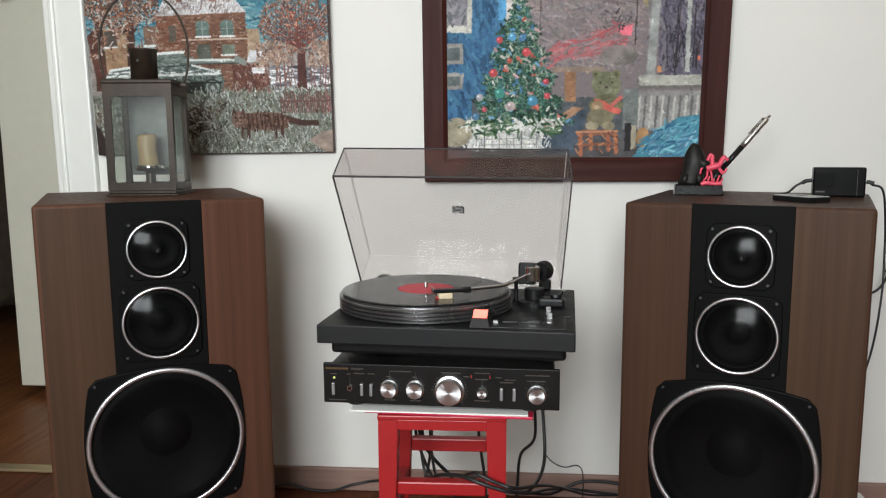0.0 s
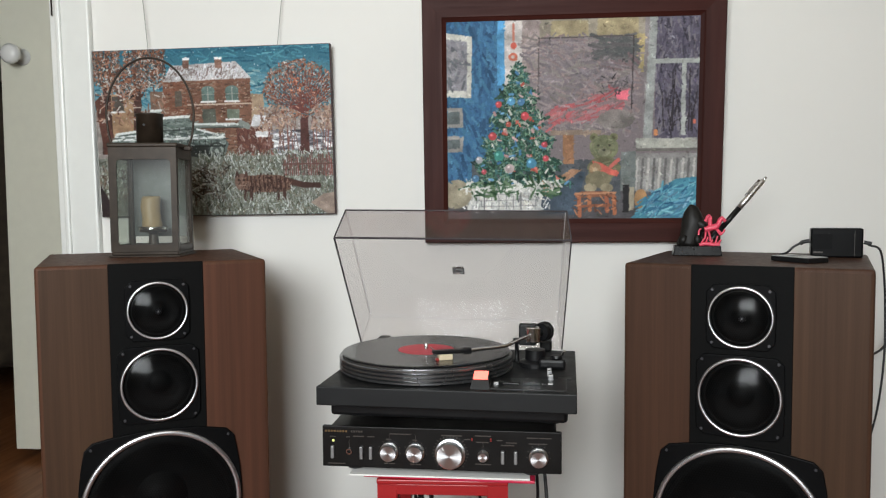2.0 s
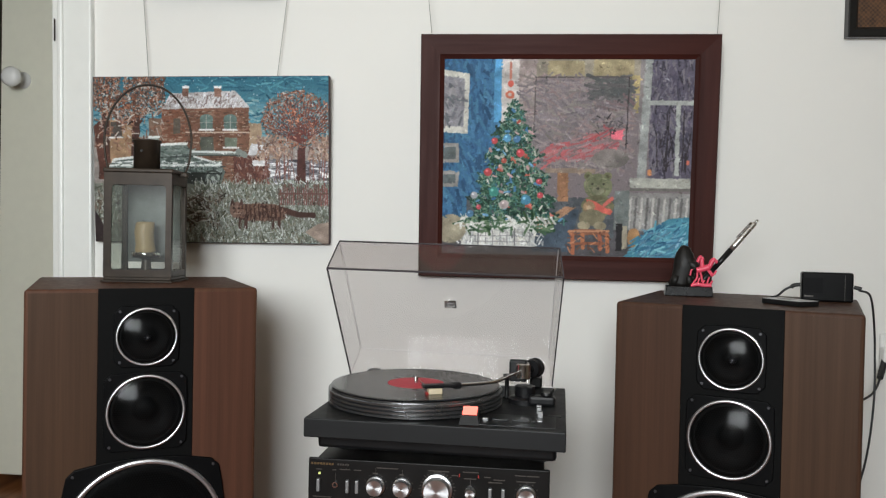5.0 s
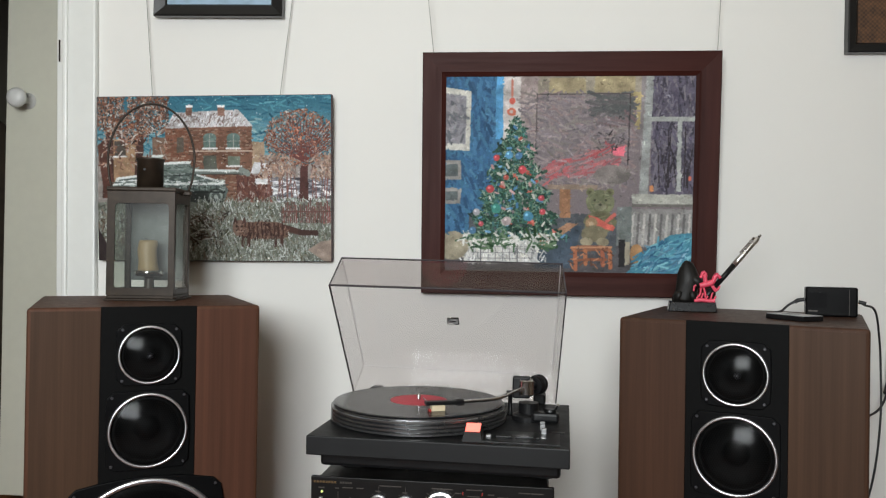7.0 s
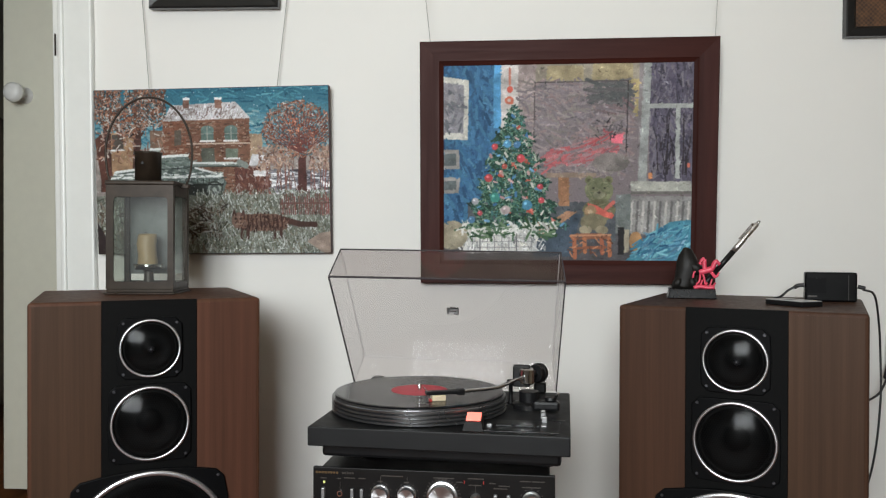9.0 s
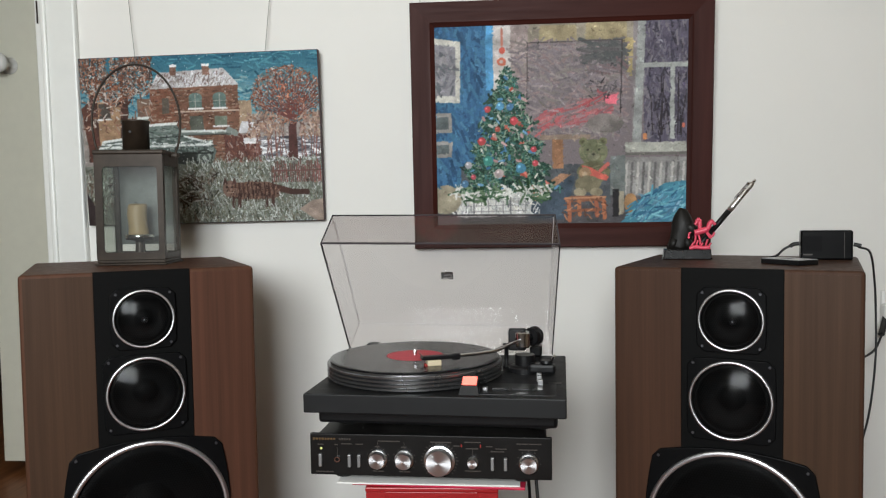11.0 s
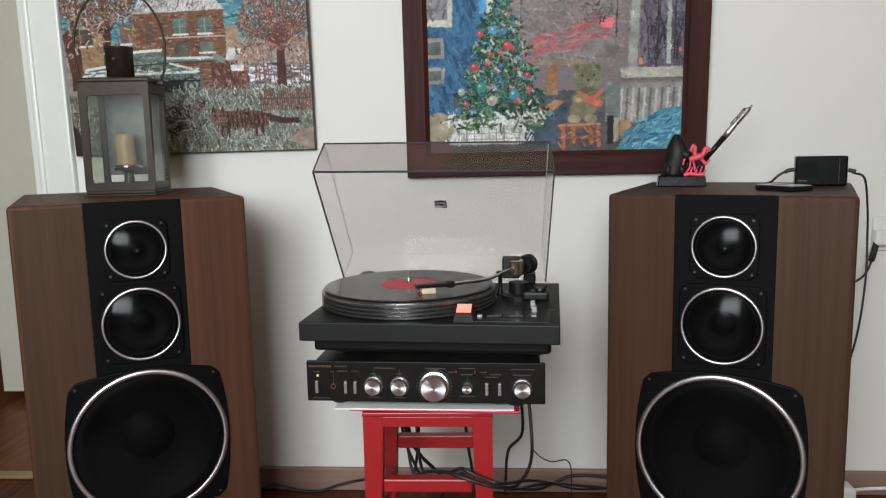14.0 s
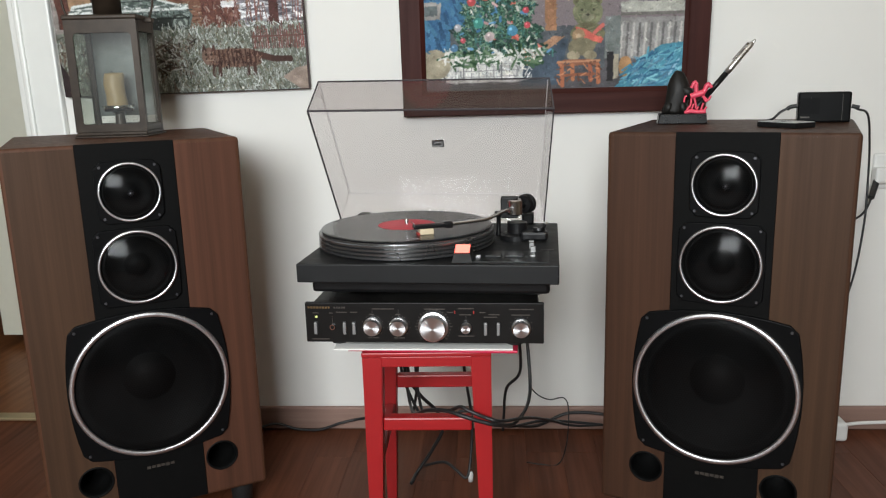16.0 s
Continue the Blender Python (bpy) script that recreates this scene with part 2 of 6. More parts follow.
def box(x0, x1, y0, y1, z0, z1, bevel=0.0, seg=2, bm=None):
    own = bmesh.new()
    r = bmesh.ops.create_cube(own, size=1)
    for v in r["verts"]:
        v.co = (x0 + (v.co.x + 0.5) * (x1 - x0), y0 + (v.co.y + 0.5) * (y1 - y0), z0 + (v.co.z + 0.5) * (z1 - z0))
    if bevel:
        bmesh.ops.bevel(own, geom=own.edges[:], offset=bevel, segments=seg, affect="EDGES", profile=0.5)
    return join(bm, own)


def join(bm, other, m=None):
    if m is not None:
        other.transform(m)
    if bm is None:
        return other
    me = bpy.data.meshes.new("tmp")
    other.to_mesh(me)
    other.free()
    bm.from_mesh(me)
    bpy.data.meshes.remove(me)
    return bm


def lathe(profile, n=48, bm=None, m=None):
    """Turns (radius, height) points round z; ends at radius 0 are closed."""
    own = bmesh.new()
    rings = []
    for r, z in profile:
        if r < 1e-6:
            rings.append([own.verts.new((0, 0, z))])
        else:
            rings.append([own.verts.new((r * math.cos(2 * math.pi * k / n), r * math.sin(2 * math.pi * k / n), z)) for k in range(n)])
    for a, b in zip(rings, rings[1:]):
        for k in range(n):
            j = (k + 1) % n
            if len(a) == 1 and len(b) == 1:
                continue
            if len(a) == 1:
                own.faces.new((a[0], b[k], b[j]))
            elif len(b) == 1:
                own.faces.new((a[k], b[0], a[j]))
            else:
                own.faces.new((a[k], b[k], b[j], a[j]))
    bmesh.ops.recalc_face_normals(own, faces=own.faces[:])
    return join(bm, own, m)


def prism(outline, depth, bevel=0.0, bm=None, m=None, seg=2):
    """A flat outline in x, z given thickness along y (front at y = 0, back at depth)."""
    own = bmesh.new()
    f = own.faces.new([own.verts.new((x, 0, z)) for x, z in outline])
    r = bmesh.ops.extrude_face_region(own, geom=[f])
    for v in r["geom"]:
        if isinstance(v, bmesh.types.BMVert):
            v.co.y += depth
    bmesh.ops.recalc_face_normals(own, faces=own.faces[:])
    if bevel:
        es = [e for e in own.edges if all(abs(v.co.y) < 1e-6 for v in e.verts)]
        bmesh.ops.bevel(own, geom=es, offset=bevel, segments=seg, affect="EDGES", profile=0.5)
    return join(bm, own, m)


def spline(points, steps=8):
    """Catmull-Rom through the points."""
    p = [Vector(q) for q in points]
    p = [2 * p[0] - p[1]] + p + [2 * p[-1] - p[-2]]
    out = []
    for i in range(1, len(p) - 2):
        for k in range(steps):
            t = k / steps
            a, b, c, d = p[i - 1:i + 3]
            out.append(0.5 * ((2 * b) + (c - a) * t + (2 * a - 5 * b + 4 * c - d) * t * t + (3 * b - a - 3 * c + d) * t ** 3))
    out.append(p[-2])
    return out


def tube(points, radius, n=8, steps=8, bm=None, smooth_path=True):
    pts = spline(points, steps) if smooth_path else [Vector(q) for q in points]
    radii = radius if isinstance(radius, (list, tuple)) else [radius] * len(pts)
    own = bmesh.new()
    side = None
    rings = []
    for i, p in enumerate(pts):
        d = (pts[min(i + 1, len(pts) - 1)] - pts[max(i - 1, 0)]).normalized()
        if side is None:
            side = d.orthogonal().normalized()
        side = (side - d * side.dot(d)).normalized()
        up = d.cross(side)
        rings.append([own.verts.new(p + (side * math.cos(2 * math.pi * k / n) + up * math.sin(2 * math.pi * k / n)) * radii[i]) for k in range(n)])
    for a, b in zip(rings, rings[1:]):
        for k in range(n):
            own.faces.new((a[k], a[(k + 1) % n], b[(k + 1) % n], b[k]))
    own.faces.new(rings[0][::-1])
    own.faces.new(rings[-1])
    bmesh.ops.recalc_face_normals(own, faces=own.faces[:])
    return join(bm, own)


TO_FRONT = Matrix.Rotation(radians(90), 4, "X")   # z axis of a lathe turned towards the viewer (-y)


# ------------------------------------------------------------------ room shell
X0, X1, Y0, Y1, CEIL = ROOM
TH = 0.14
DOOR_X0, DOOR_X1, DOOR_TOP = -1.95, -1.075, 2.08
bm = box(DOOR_X1, X1 + TH, 0, TH, FLOOR_Z, CEIL)
box(X0 - TH, DOOR_X0, 0, TH, FLOOR_Z, CEIL, bm=bm)
box(DOOR_X0, DOOR_X1, 0, TH, DOOR_TOP, CEIL, bm=bm)
setting("wall_north", bm, M_WALL, "white painted wall with hanging pictures")
setting("wall_west", box(X0 - TH, X0, Y0 - TH, 0, FLOOR_Z, CEIL), M_ROOM)
setting("wall_east", box(X1, X1 + TH, Y0 - TH, 0, FLOOR_Z, CEIL), M_ROOM)
bm = box(X0, WIN[0], Y0 - TH, Y0, FLOOR_Z, CEIL)
box(WIN[1], X1, Y0 - TH, Y0, FLOOR_Z, CEIL, bm=bm)
box(WIN[0], WIN[1], Y0 - TH, Y0, FLOOR_Z, WIN[2], bm=bm)
box(WIN[0], WIN[1], Y0 - TH, Y0, WIN[3], CEIL, bm=bm)
setting("wall_south", bm, M_ROOM)
setting("ceiling", box(X0 - TH, X1 + TH, Y0 - TH, TH, CEIL, CEIL + 0.1), M_CEIL)
floor = setting("floor", box(X0 - TH, X1 + TH, Y0 - TH, TH - 0.06, FLOOR_Z - 0.1, FLOOR_Z - 0.006), M_FLOOR, "reddish brown wooden floor boards")

# window frame behind the camera
win = tagged(new("window_1"), "white wooden window frame", kind="structure")
for a, b, c, d in ((WIN[0], WIN[0] + 0.05, WIN[2], WIN[3]), (WIN[1] - 0.05, WIN[1], WIN[2], WIN[3]),
                   (WIN[0] + 0.05, WIN[1] - 0.05, WIN[2], WIN[2] + 0.05), (WIN[0] + 0.05, WIN[1] - 0.05, WIN[3] - 0.05, WIN[3]),
                   (-0.29, -0.23, WIN[2] + 0.05, WIN[3] - 0.05)):
    part("window_frame", box(a, b, Y0 - 0.085, Y0 - 0.02, c, d, 0.006), M_TRIM, win)

# baseboards
bm = box(-0.945, X1, -0.015, -0.001, FLOOR_Z, FLOOR_Z + 0.066, 0.004)
setting("baseboard", bm, M_BASE, "pale greyish brown wooden baseboard")

# door casing, jamb, leaf
casing = setting("door_casing", box(-1.056, -0.973, -0.022, 0, FLOOR_Z, DOOR_TOP + 0.08, 0.005), M_TRIM, "white painted door casing")
part("casing_bead", box(-1.066, -1.050, -0.030, -0.002, FLOOR_Z, DOOR_TOP + 0.02, 0.005), M_TRIM, casing)
part("head_casing", box(DOOR_X0 - 0.08, -1.07, -0.022, 0, DOOR_TOP, DOOR_TOP + 0.08, 0.005), M_TRIM, casing)
part("latch_mark", box(-1.0768, -1.0752, -0.024, -0.018, 1.44, 1.50), M_LANTERN, casing)
casing.matrix_basis = Matrix.Translation((-1.01, 0, 1.15)) @ Matrix.Rotation(radians(-0.9), 4, "Y") @ Matrix.Translation((1.01, 0, -1.15))
part("jamb", box(DOOR_X1 - 0.022, DOOR_X1 - 0.001, 0.001, TH, FLOOR_Z, DOOR_TOP, 0.003), M_TRIM, casing)

door = thing("door_1", pose(-1.742, 0.72, -0.011), "cream painted door in the hall beyond the opening", "door", kind="structure")
part("door_leaf", box(0, 0.80, 0, 0.04, 0, 2.05, 0.003), M_DOOR, door)
knob = part("door_knob", lathe([(0, 0), (0.030, 0), (0.031, 0.006), (0.014, 0.012), (0.012, 0.05), (0.026, 0.056), (0.036, 0.068), (0.036, 0.080), (0.026, 0.092), (0, 0.095)], 28,
                               m=Matrix.Translation((0.090, 0.0, 1.490)) @ TO_FRONT), M_WHITE_PL, door, "round white door knob", smooth=True)

# hall beyond the door
setting("hall_floor", box(-4.0, -0.4, TH - 0.06, 3.2, FLOOR_Z - 0.1, FLOOR_Z - 0.004), M_FLOOR2, "orange brown wooden hall floor")
# guessed walls and ceiling that close the hall, coloured dim
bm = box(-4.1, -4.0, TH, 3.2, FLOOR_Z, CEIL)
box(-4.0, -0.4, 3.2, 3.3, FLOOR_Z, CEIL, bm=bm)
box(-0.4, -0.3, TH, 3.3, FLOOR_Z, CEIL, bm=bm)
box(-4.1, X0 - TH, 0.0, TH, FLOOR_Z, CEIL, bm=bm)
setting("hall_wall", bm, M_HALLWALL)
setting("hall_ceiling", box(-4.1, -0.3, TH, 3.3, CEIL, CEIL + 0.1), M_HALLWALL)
setting("threshold", box(DOOR_X0, DOOR_X1 - 0.022, 0.045, 0.085, FLOOR_Z - 0.004, FLOOR_Z + 0.006, 0.003), M_BRASS, "pale metal threshold strip")
# stand-in for an unclear dark thing in the hall; coat form and hook invented
coat = thing("coat", pose(-2.35, 1.35, 0), "dark olive stand-in for an unclear thing in the hall", "coat")
bm = lathe([(0, 0.16), (0.16, 0.17), (0.21, 0.22), (0.20, 0.5), (0.18, 0.9), (0.19, 1.3), (0.15, 1.5), (0.05, 1.58), (0, 1.58)], 20)
for v in bm.verts:
    v.co.y *= 0.55
    v.co.x *= 1 + 0.12 * math.sin(9 * math.atan2(v.co.y, v.co.x)) 
part("cloth", bm, M_DARKHALL, coat, smooth=True)
part("hook", tube([(0, 0.10, 1.62), (0, 0.03, 1.60), (0, 0, 1.56)], 0.006), M_CHROME, coat)


# ------------------------------------------------------------------ loudspeakers
def plate_outline(half, bulge, corner=0.012, n=8):
    """A square with slightly bowed sides and cut corners."""
    out = []
    for q in range(4):
        a = radians(90 * q)
        for k in range(n + 1):
            s = -half + corner + (2 * half - 2 * corner) * k / n
            x, z = half + bulge * (1 - (s / half) ** 2), s
            out.append((x * math.cos(a) - z * math.sin(a), x * math.sin(a) + z * math.cos(a)))
    return out


def grille(radius, pitch, dome):
    """Perforated sheet: a honeycomb of holes on a shallow dome, facing -y."""
    own = bmesh.new()
    R = pitch / math.sqrt(3)
    cache = {}

    def vert(x, z):
        key = (round(x, 5), round(z, 5))
        if key not in cache:
            r = min(1.0, math.hypot(x, z) / radius)
            cache[key] = own.verts.new((x, -dome * (1 - r * r), z))
        return cache[key]

    rows = int(radius / (1.5 * R)) + 1
    cols = int(radius / pitch) + 1
    for j in range(-rows, rows + 1):
        for i in range(-cols, cols + 1):
            cx, cz = pitch * (i + 0.5 * (j % 2)), 1.5 * R * j
            if math.hypot(cx, cz) > radius - 0.6 * R:
                continue
            o = [(cx + R * math.sin(radians(60 * k)), cz + R * math.cos(radians(60 * k))) for k in range(6)]
            h = [(cx + 0.80 * R * math.sin(radians(60 * k)), cz + 0.80 * R * math.cos(radians(60 * k))) for k in range(6)]
            for k in range(6):
                j2 = (k + 1) % 6
                own.faces.new((vert(*o[k]), vert(*o[j2]), vert(*h[j2]), vert(*h[k])))
    bmesh.ops.recalc_face_normals(own, faces=own.faces[:])
    return own


def cut(ob, discs):
    """Bores round holes (x, z, radius, depth) into the front of a part."""
    for x, z, rad, deep in discs:
        c = new("cutter", put(lathe([(0, -deep), (rad, -deep), (rad, 0.03), (0, 0.03)], 64, m=Matrix.Translation((x, 0, z)) @ TO_FRONT), "cutter", M_CONE))
        md = ob.modifiers.new("bore", "BOOLEAN")
        md.operation, md.solver, md.object = "DIFFERENCE", "EXACT", c
        keep, ob.parent = ob.parent, None
        home, ob.matrix_basis = ob.matrix_basis.copy(), Matrix.Identity(4)
        bpy.context.view_layer.update()
        me = bpy.data.meshes.new_from_object(ob.evaluated_get(bpy.context.evaluated_depsgraph_get()))
        ob.modifiers.clear()
        ob.data = me
        ob.parent, ob.matrix_basis = keep, home
        cm = c.data
        bpy.data.objects.remove(c)
        bpy.data.meshes.remove(cm)
    return ob


def driver(name, cab, z, ring, plate, bulge, pitch, dome, deep, cap):
    """One round driver: plate with screws, bright ring, cone and grille; ring is the bright ring's outer radius."""
    at = Matrix.Translation((0, -0.002, z))
    d = part(name, prism(plate_outline(plate, bulge), 0.006, 0.002, m=Matrix.Translation((0, -0.006, 0))), M_PLATE, cab, m=at)
    w = ring * 0.055 + 0.0014
    ri = ring - w
    cut(d, ((0, 0, ri - 0.001, 0.03),))
    part("ring", lathe([(ri, -0.004), (ri, 0.0105), (ri + w * 0.12, 0.0118), (ring - w * 0.15, 0.0118), (ring, 0.0095), (ring, 0.004)], 72, m=TO_FRONT), M_ALU, d, "bright aluminium ring", smooth=True)
    part("cone", lathe([(ri, 0.000), (ri * 0.985, -0.001), (ri * 0.95, 0.004), (ri * 0.90, 0.0055), (ri * 0.85, 0.003), (ri * 0.81, -0.003), (ri * 0.78, -0.005), (cap * 1.03, -deep), (cap, -deep + 0.001), (cap * 0.75, -deep + cap * 0.28), (cap * 0.4, -deep + cap * 0.42), (0, -deep + cap * 0.47)], 56, m=TO_FRONT), M_CONE, d, smooth=True)
    part("grille", join(None, grille(ri, pitch, dome), Matrix.Translation((0, -0.0098, 0))), M_MESH, d, "black perforated metal grille", smooth=True)
    if ring < 0.06:
        part("centre_plug", lathe([(0, 0.004), (0.0035, 0.003), (0.006, -0.002), (0.007, -0.012)], 20, m=Matrix.Translation((0.002, 0, -0.004)) @ TO_FRONT), M_SCREW, d, "small grey centre plug", smooth=True)
    for sx in (-1, 1):
        for sz in (-1, 1):
            k = plate - 0.0095
            part("screw", lathe([(0, 0.0080), (0.0020, 0.0080), (0.0030, 0.0070), (0.0030, 0.005)], 12, m=Matrix.Translation((sx * k, 0, sz * k)) @ TO_FRONT), M_SCREW, d)
    return d


LIFT = 0.0055   # the speaker under the lantern stands this much higher
SW, SD, SH, SB = 0.2195, 0.425, 0.802, 0.022   # half width, depth, top, underside
def speaker(x, y, turn, label, lit_tones, lift=0.0):
    """lift: how much higher this one stands on its feet."""
    cab = thing("floor_speaker", pose(x, y, lift, 0, 0, turn), label, "speaker", "pair of floor speakers")
    b = box(-SW, SW, 0, SD, SB, SH, 0.007, 3)
    bores = ((0, 0.7062, 0.053, 0.05), (0, 0.5552, 0.068, 0.06), (0, 0.3040, 0.143, 0.09), (-0.127, 0.110, 0.031, 0.10), (0.127, 0.110, 0.031, 0.10))
    cut(part("cabinet", b, lit_tones[2], cab, "walnut veneered cabinet"), bores)
    # each front panel gets a veneer colour with its light painted in
    for x0, x1, mat in ((-SW + 0.0072, -0.0908, lit_tones[0]), (0.0908, SW - 0.0072, lit_tones[1])):
        cut(part("front_veneer", box(x0, x1, -0.0005, 0.003, SB + 0.0072, SH - 0.0072, 0.0004, 1), mat, cab, "walnut veneer front panel, lit tone in its colour"), [q for q in bores[2:] if abs(q[0]) < 0.01 or (q[0] > 0) == (x0 > 0)])
    cut(part("baffle_strip", box(-0.0905, 0.0905, -0.002, 0.004, 0.448, SH + 0.0006, 0.0012), M_BAFFLE, cab, "matt black strip down the front"), bores[:2])
    part("lower_strip", box(-0.0895, 0.0895, -0.002, 0.004, SB + 0.004, 0.158, 0.0012), M_BAFFLE, cab, "matt black strip with the maker's badge")
    driver("tweeter", cab, 0.7062, 0.0585, 0.0600, 0.002, 0.0042, 0.0118, 0.016, 0.016)
    driver("midrange_driver", cab, 0.5552, 0.0750, 0.0770, 0.002, 0.0046, 0.0150, 0.024, 0.024)
    driver("woofer", cab, 0.3040, 0.1555, 0.1415, 0.017, 0.0052, 0.016, 0.048, 0.052)
    for sx in (-1, 1):
        part("bass_port", lathe([(0.0345, 0.0008), (0.033, 0.0022), (0.0305, 0.0016), (0.0295, -0.01), (0.0285, -0.095), (0, -0.095)], 36, m=Matrix.Translation((sx * 0.127, -0.0006, 0.110)) @ TO_FRONT), M_CONE, cab, "round black bass port", smooth=True)
    # badge: plain bars in place of the maker's name
    for k in range(6):
        part("badge_bar", box(-0.028 + k * 0.0095, -0.028 + k * 0.0095 + 0.0075, -0.0035, -0.0018, 0.1155 + 0.001 * (k % 2), 0.1215), M_PRINT, cab)
    for sx in (-1, 1):
        for yy in (0.05, SD - 0.05):
            part("foot", lathe([(0, FLOOR_Z - lift), (0.020, FLOOR_Z - lift), (0.026, SB - 0.01), (0.026, SB), (0, SB)], 20, m=Matrix.Translation((sx * 0.17, yy, 0))), M_RUBBER, cab, "black rubber foot", smooth=True)
    return cab


speaker(-0.5568, -0.5487, 28.7, "walnut veneered floor speaker with black strip, lantern on top", (M_VENEER_GREY_LIT, M_VENEER_WARM_LIT, M_VENEER_BOUNCE), LIFT)
speaker(0.5864, -0.569, -22.4, "walnut veneered floor speaker with black strip, adapter on top", (M_VENEER, M_VENEER_GREY_LIT, M_VENEER))

# ------------------------------------------------------------------ stool, papers, amplifier, turntable
stool = thing("stool", pose(0.0425, -0.80, 0, 0, 0, 1.0), "bright red painted wooden stool", "stool")
ST, SDEP = 0.466, 0.26
part("seat", box(-0.1095, 0.109, -0.002, SDEP + 0.002, ST - 0.008, ST, 0.002), M_RED, stool)


def leg(sx, back):
    own = bmesh.new()
    y0 = SDEP - 0.034 if back else 0.0
    for z, o in ((ST - 0.0082, 0.0), (FLOOR_Z, 0.006)):
        xo, xi = sx * (0.1085 - o * 0.1), sx * (0.0740 + o * 3.2)
        yy = (y0 + (o if back else -o), y0 + 0.034 + (o if back else -o))
        for x, y in ((xo, yy[0]), (xi, yy[0]), (xi, yy[1]), (xo, yy[1])):
            own.verts.new((x, y, z))
    v = own.verts[:]
    own.verts.ensure_lookup_table()
    for q in ((0, 1, 2, 3), (7, 6, 5, 4), (0, 4, 5, 1), (1, 5, 6, 2), (2, 6, 7, 3), (3, 7, 4, 0)):
        own.faces.new([v[i] for i in q])
    bmesh.ops.recalc_face_normals(own, faces=own.faces[:])
    bmesh.ops.bevel(own, geom=own.edges[:], offset=0.0016, segments=2, affect="EDGES")
    return own


for sx in (-1, 1):
    for back in (False, True):
        part("leg", leg(sx, back), M_RED, stool)
    part("side_rail", box(sx * 0.092 - 0.009, sx * 0.092 + 0.009, 0.032, SDEP - 0.032, 0.250, 0.275, 0.003), M_RED, stool)
    part("side_apron", box(sx * 0.094 - 0.009, sx * 0.094 + 0.009, 0.032, SDEP - 0.032, ST - 0.035, ST - 0.0083, 0.002), M_RED, stool)
part("front_apron", box(-0.076, 0.076, 0.0005, 0.022, ST - 0.026, ST - 0.0083, 0.001), M_RED, stool)
part("front_rail", box(-0.078, 0.074, 0.004, 0.026, 0.322, 0.346, 0.003), M_RED, stool)
part("back_rail", box(-0.078, 0.074, SDEP - 0.028, SDEP - 0.008, 0.306, 0.333, 0.003), M_RED, stool)
part("back_apron", box(-0.076, 0.076, SDEP - 0.028, SDEP - 0.008, ST - 0.026, ST - 0.0083, 0.002), M_RED, stool)

mag = tagged(part("magazine", box(-0.135, 0.150, -0.002, 0.24, 0, 0.0045, 0.001), M_PINKPAPER, None, m=pose(0.045, -0.80, ST + 0.0003, 0, 0, -3)), "magenta covered magazine lying on the stool", "magazine")
pap = tagged(part("paper", box(-0.158, 0.142, -0.006, 0.23, 0, 0.0028, 0.0006), M_PAPER, None, m=pose(0.045, -0.80, ST + 0.0051, 0, 0, -1)), "white papers lying on the stool", "paper")
AZ = ST + 0.0081

amp = thing("amplifier", pose(0.04, -0.80, AZ, 0, 0, -2.5), "black stereo amplifier with silver knobs and gold print", "amplifier")
AB = 0.484 - AZ   # underside of the front panel above the papers
part("case", box(-0.190, 0.190, 0.004, 0.30, max(AB, 0.004) + 0.001, 0.553 - AZ - 0.004, 0.003), M_AMP, amp)
panel = part("front_panel", box(-0.199, 0.198, -0.004, 0.004, AB, 0.553 - AZ, 0.0015), M_AMP, amp, "black front panel with fine print")
for x in (-0.15, 0.15):
    for y in (0.03, 0.26):
        part("foot", lathe([(0, 0), (0.014, 0), (0.016, AB), (0, AB + 0.001)], 20, m=Matrix.Translation((x, y, 0))), M_RUBBER, amp)

def amp_knob(x, z, r, length):
    k = part("knob", lathe([(r * 1.16, 0), (r * 1.16, 0.004), (r * 1.02, 0.005), (r, length * 0.6), (r * 0.985, length - 0.001), (r * 0.94, length), (0, length)], 48, m=Matrix.Translation((x, -0.004, z - AZ)) @ TO_FRONT), M_KNOB, amp, "turned aluminium knob", smooth=False)
    if r > 0.02:
        part("pointer", join(None, box(-0.0007, 0.0007, -0.0008, 0.0004, r * 0.62, r * 0.90), Matrix.Translation((x, -0.004 - length, z - AZ)) @ Matrix.Rotation(radians(-38), 4, "Y")), M_WHITE_PL, k, "short white pointer line")
    return k


def radial_metal():
    """Turned metal: fine rings make the highlight fan out."""
    n = Nodes("turned_aluminium")
    n.set((0.82, 0.83, 0.85), 0.33, 1.0)
    n.b.inputs["Anisotropic"].default_value = 0.75
    tan = n.t.nodes.new("ShaderNodeTangent")
    tan.direction_type, tan.axis = "RADIAL", "Y"
    n.link(tan.outputs[0], n.b.inputs["Tangent"])
    return n.mat


M_KNOB = radial_metal()
for x, z, r, ln in ((-0.085, 0.5125, 0.0135, 0.014), (-0.041, 0.5125, 0.0135, 0.014), (0.017, 0.5125, 0.0215, 0.018), (0.071, 0.511, 0.0078, 0.012), (0.161, 0.511, 0.0135, 0.014)):
    amp_knob(x, z, r, ln)
for x in (-0.181, -0.132, -0.116, 0.103, 0.124):
    part("switch", box(x - 0.0028, x + 0.0028, -0.010, -0.003, 0.499 - AZ, 0.520 - AZ, 0.0012), M_BUTTON, amp, "silver toggle switch")
part("headphone_jack", lathe([(0.0022, 0.001), (0.003, 0.0035), (0.0048, 0.0035), (0.005, 0)], 24, m=Matrix.Translation((-0.153, -0.004, 0.511 - AZ)) @ TO_FRONT), M_CHROME, amp)
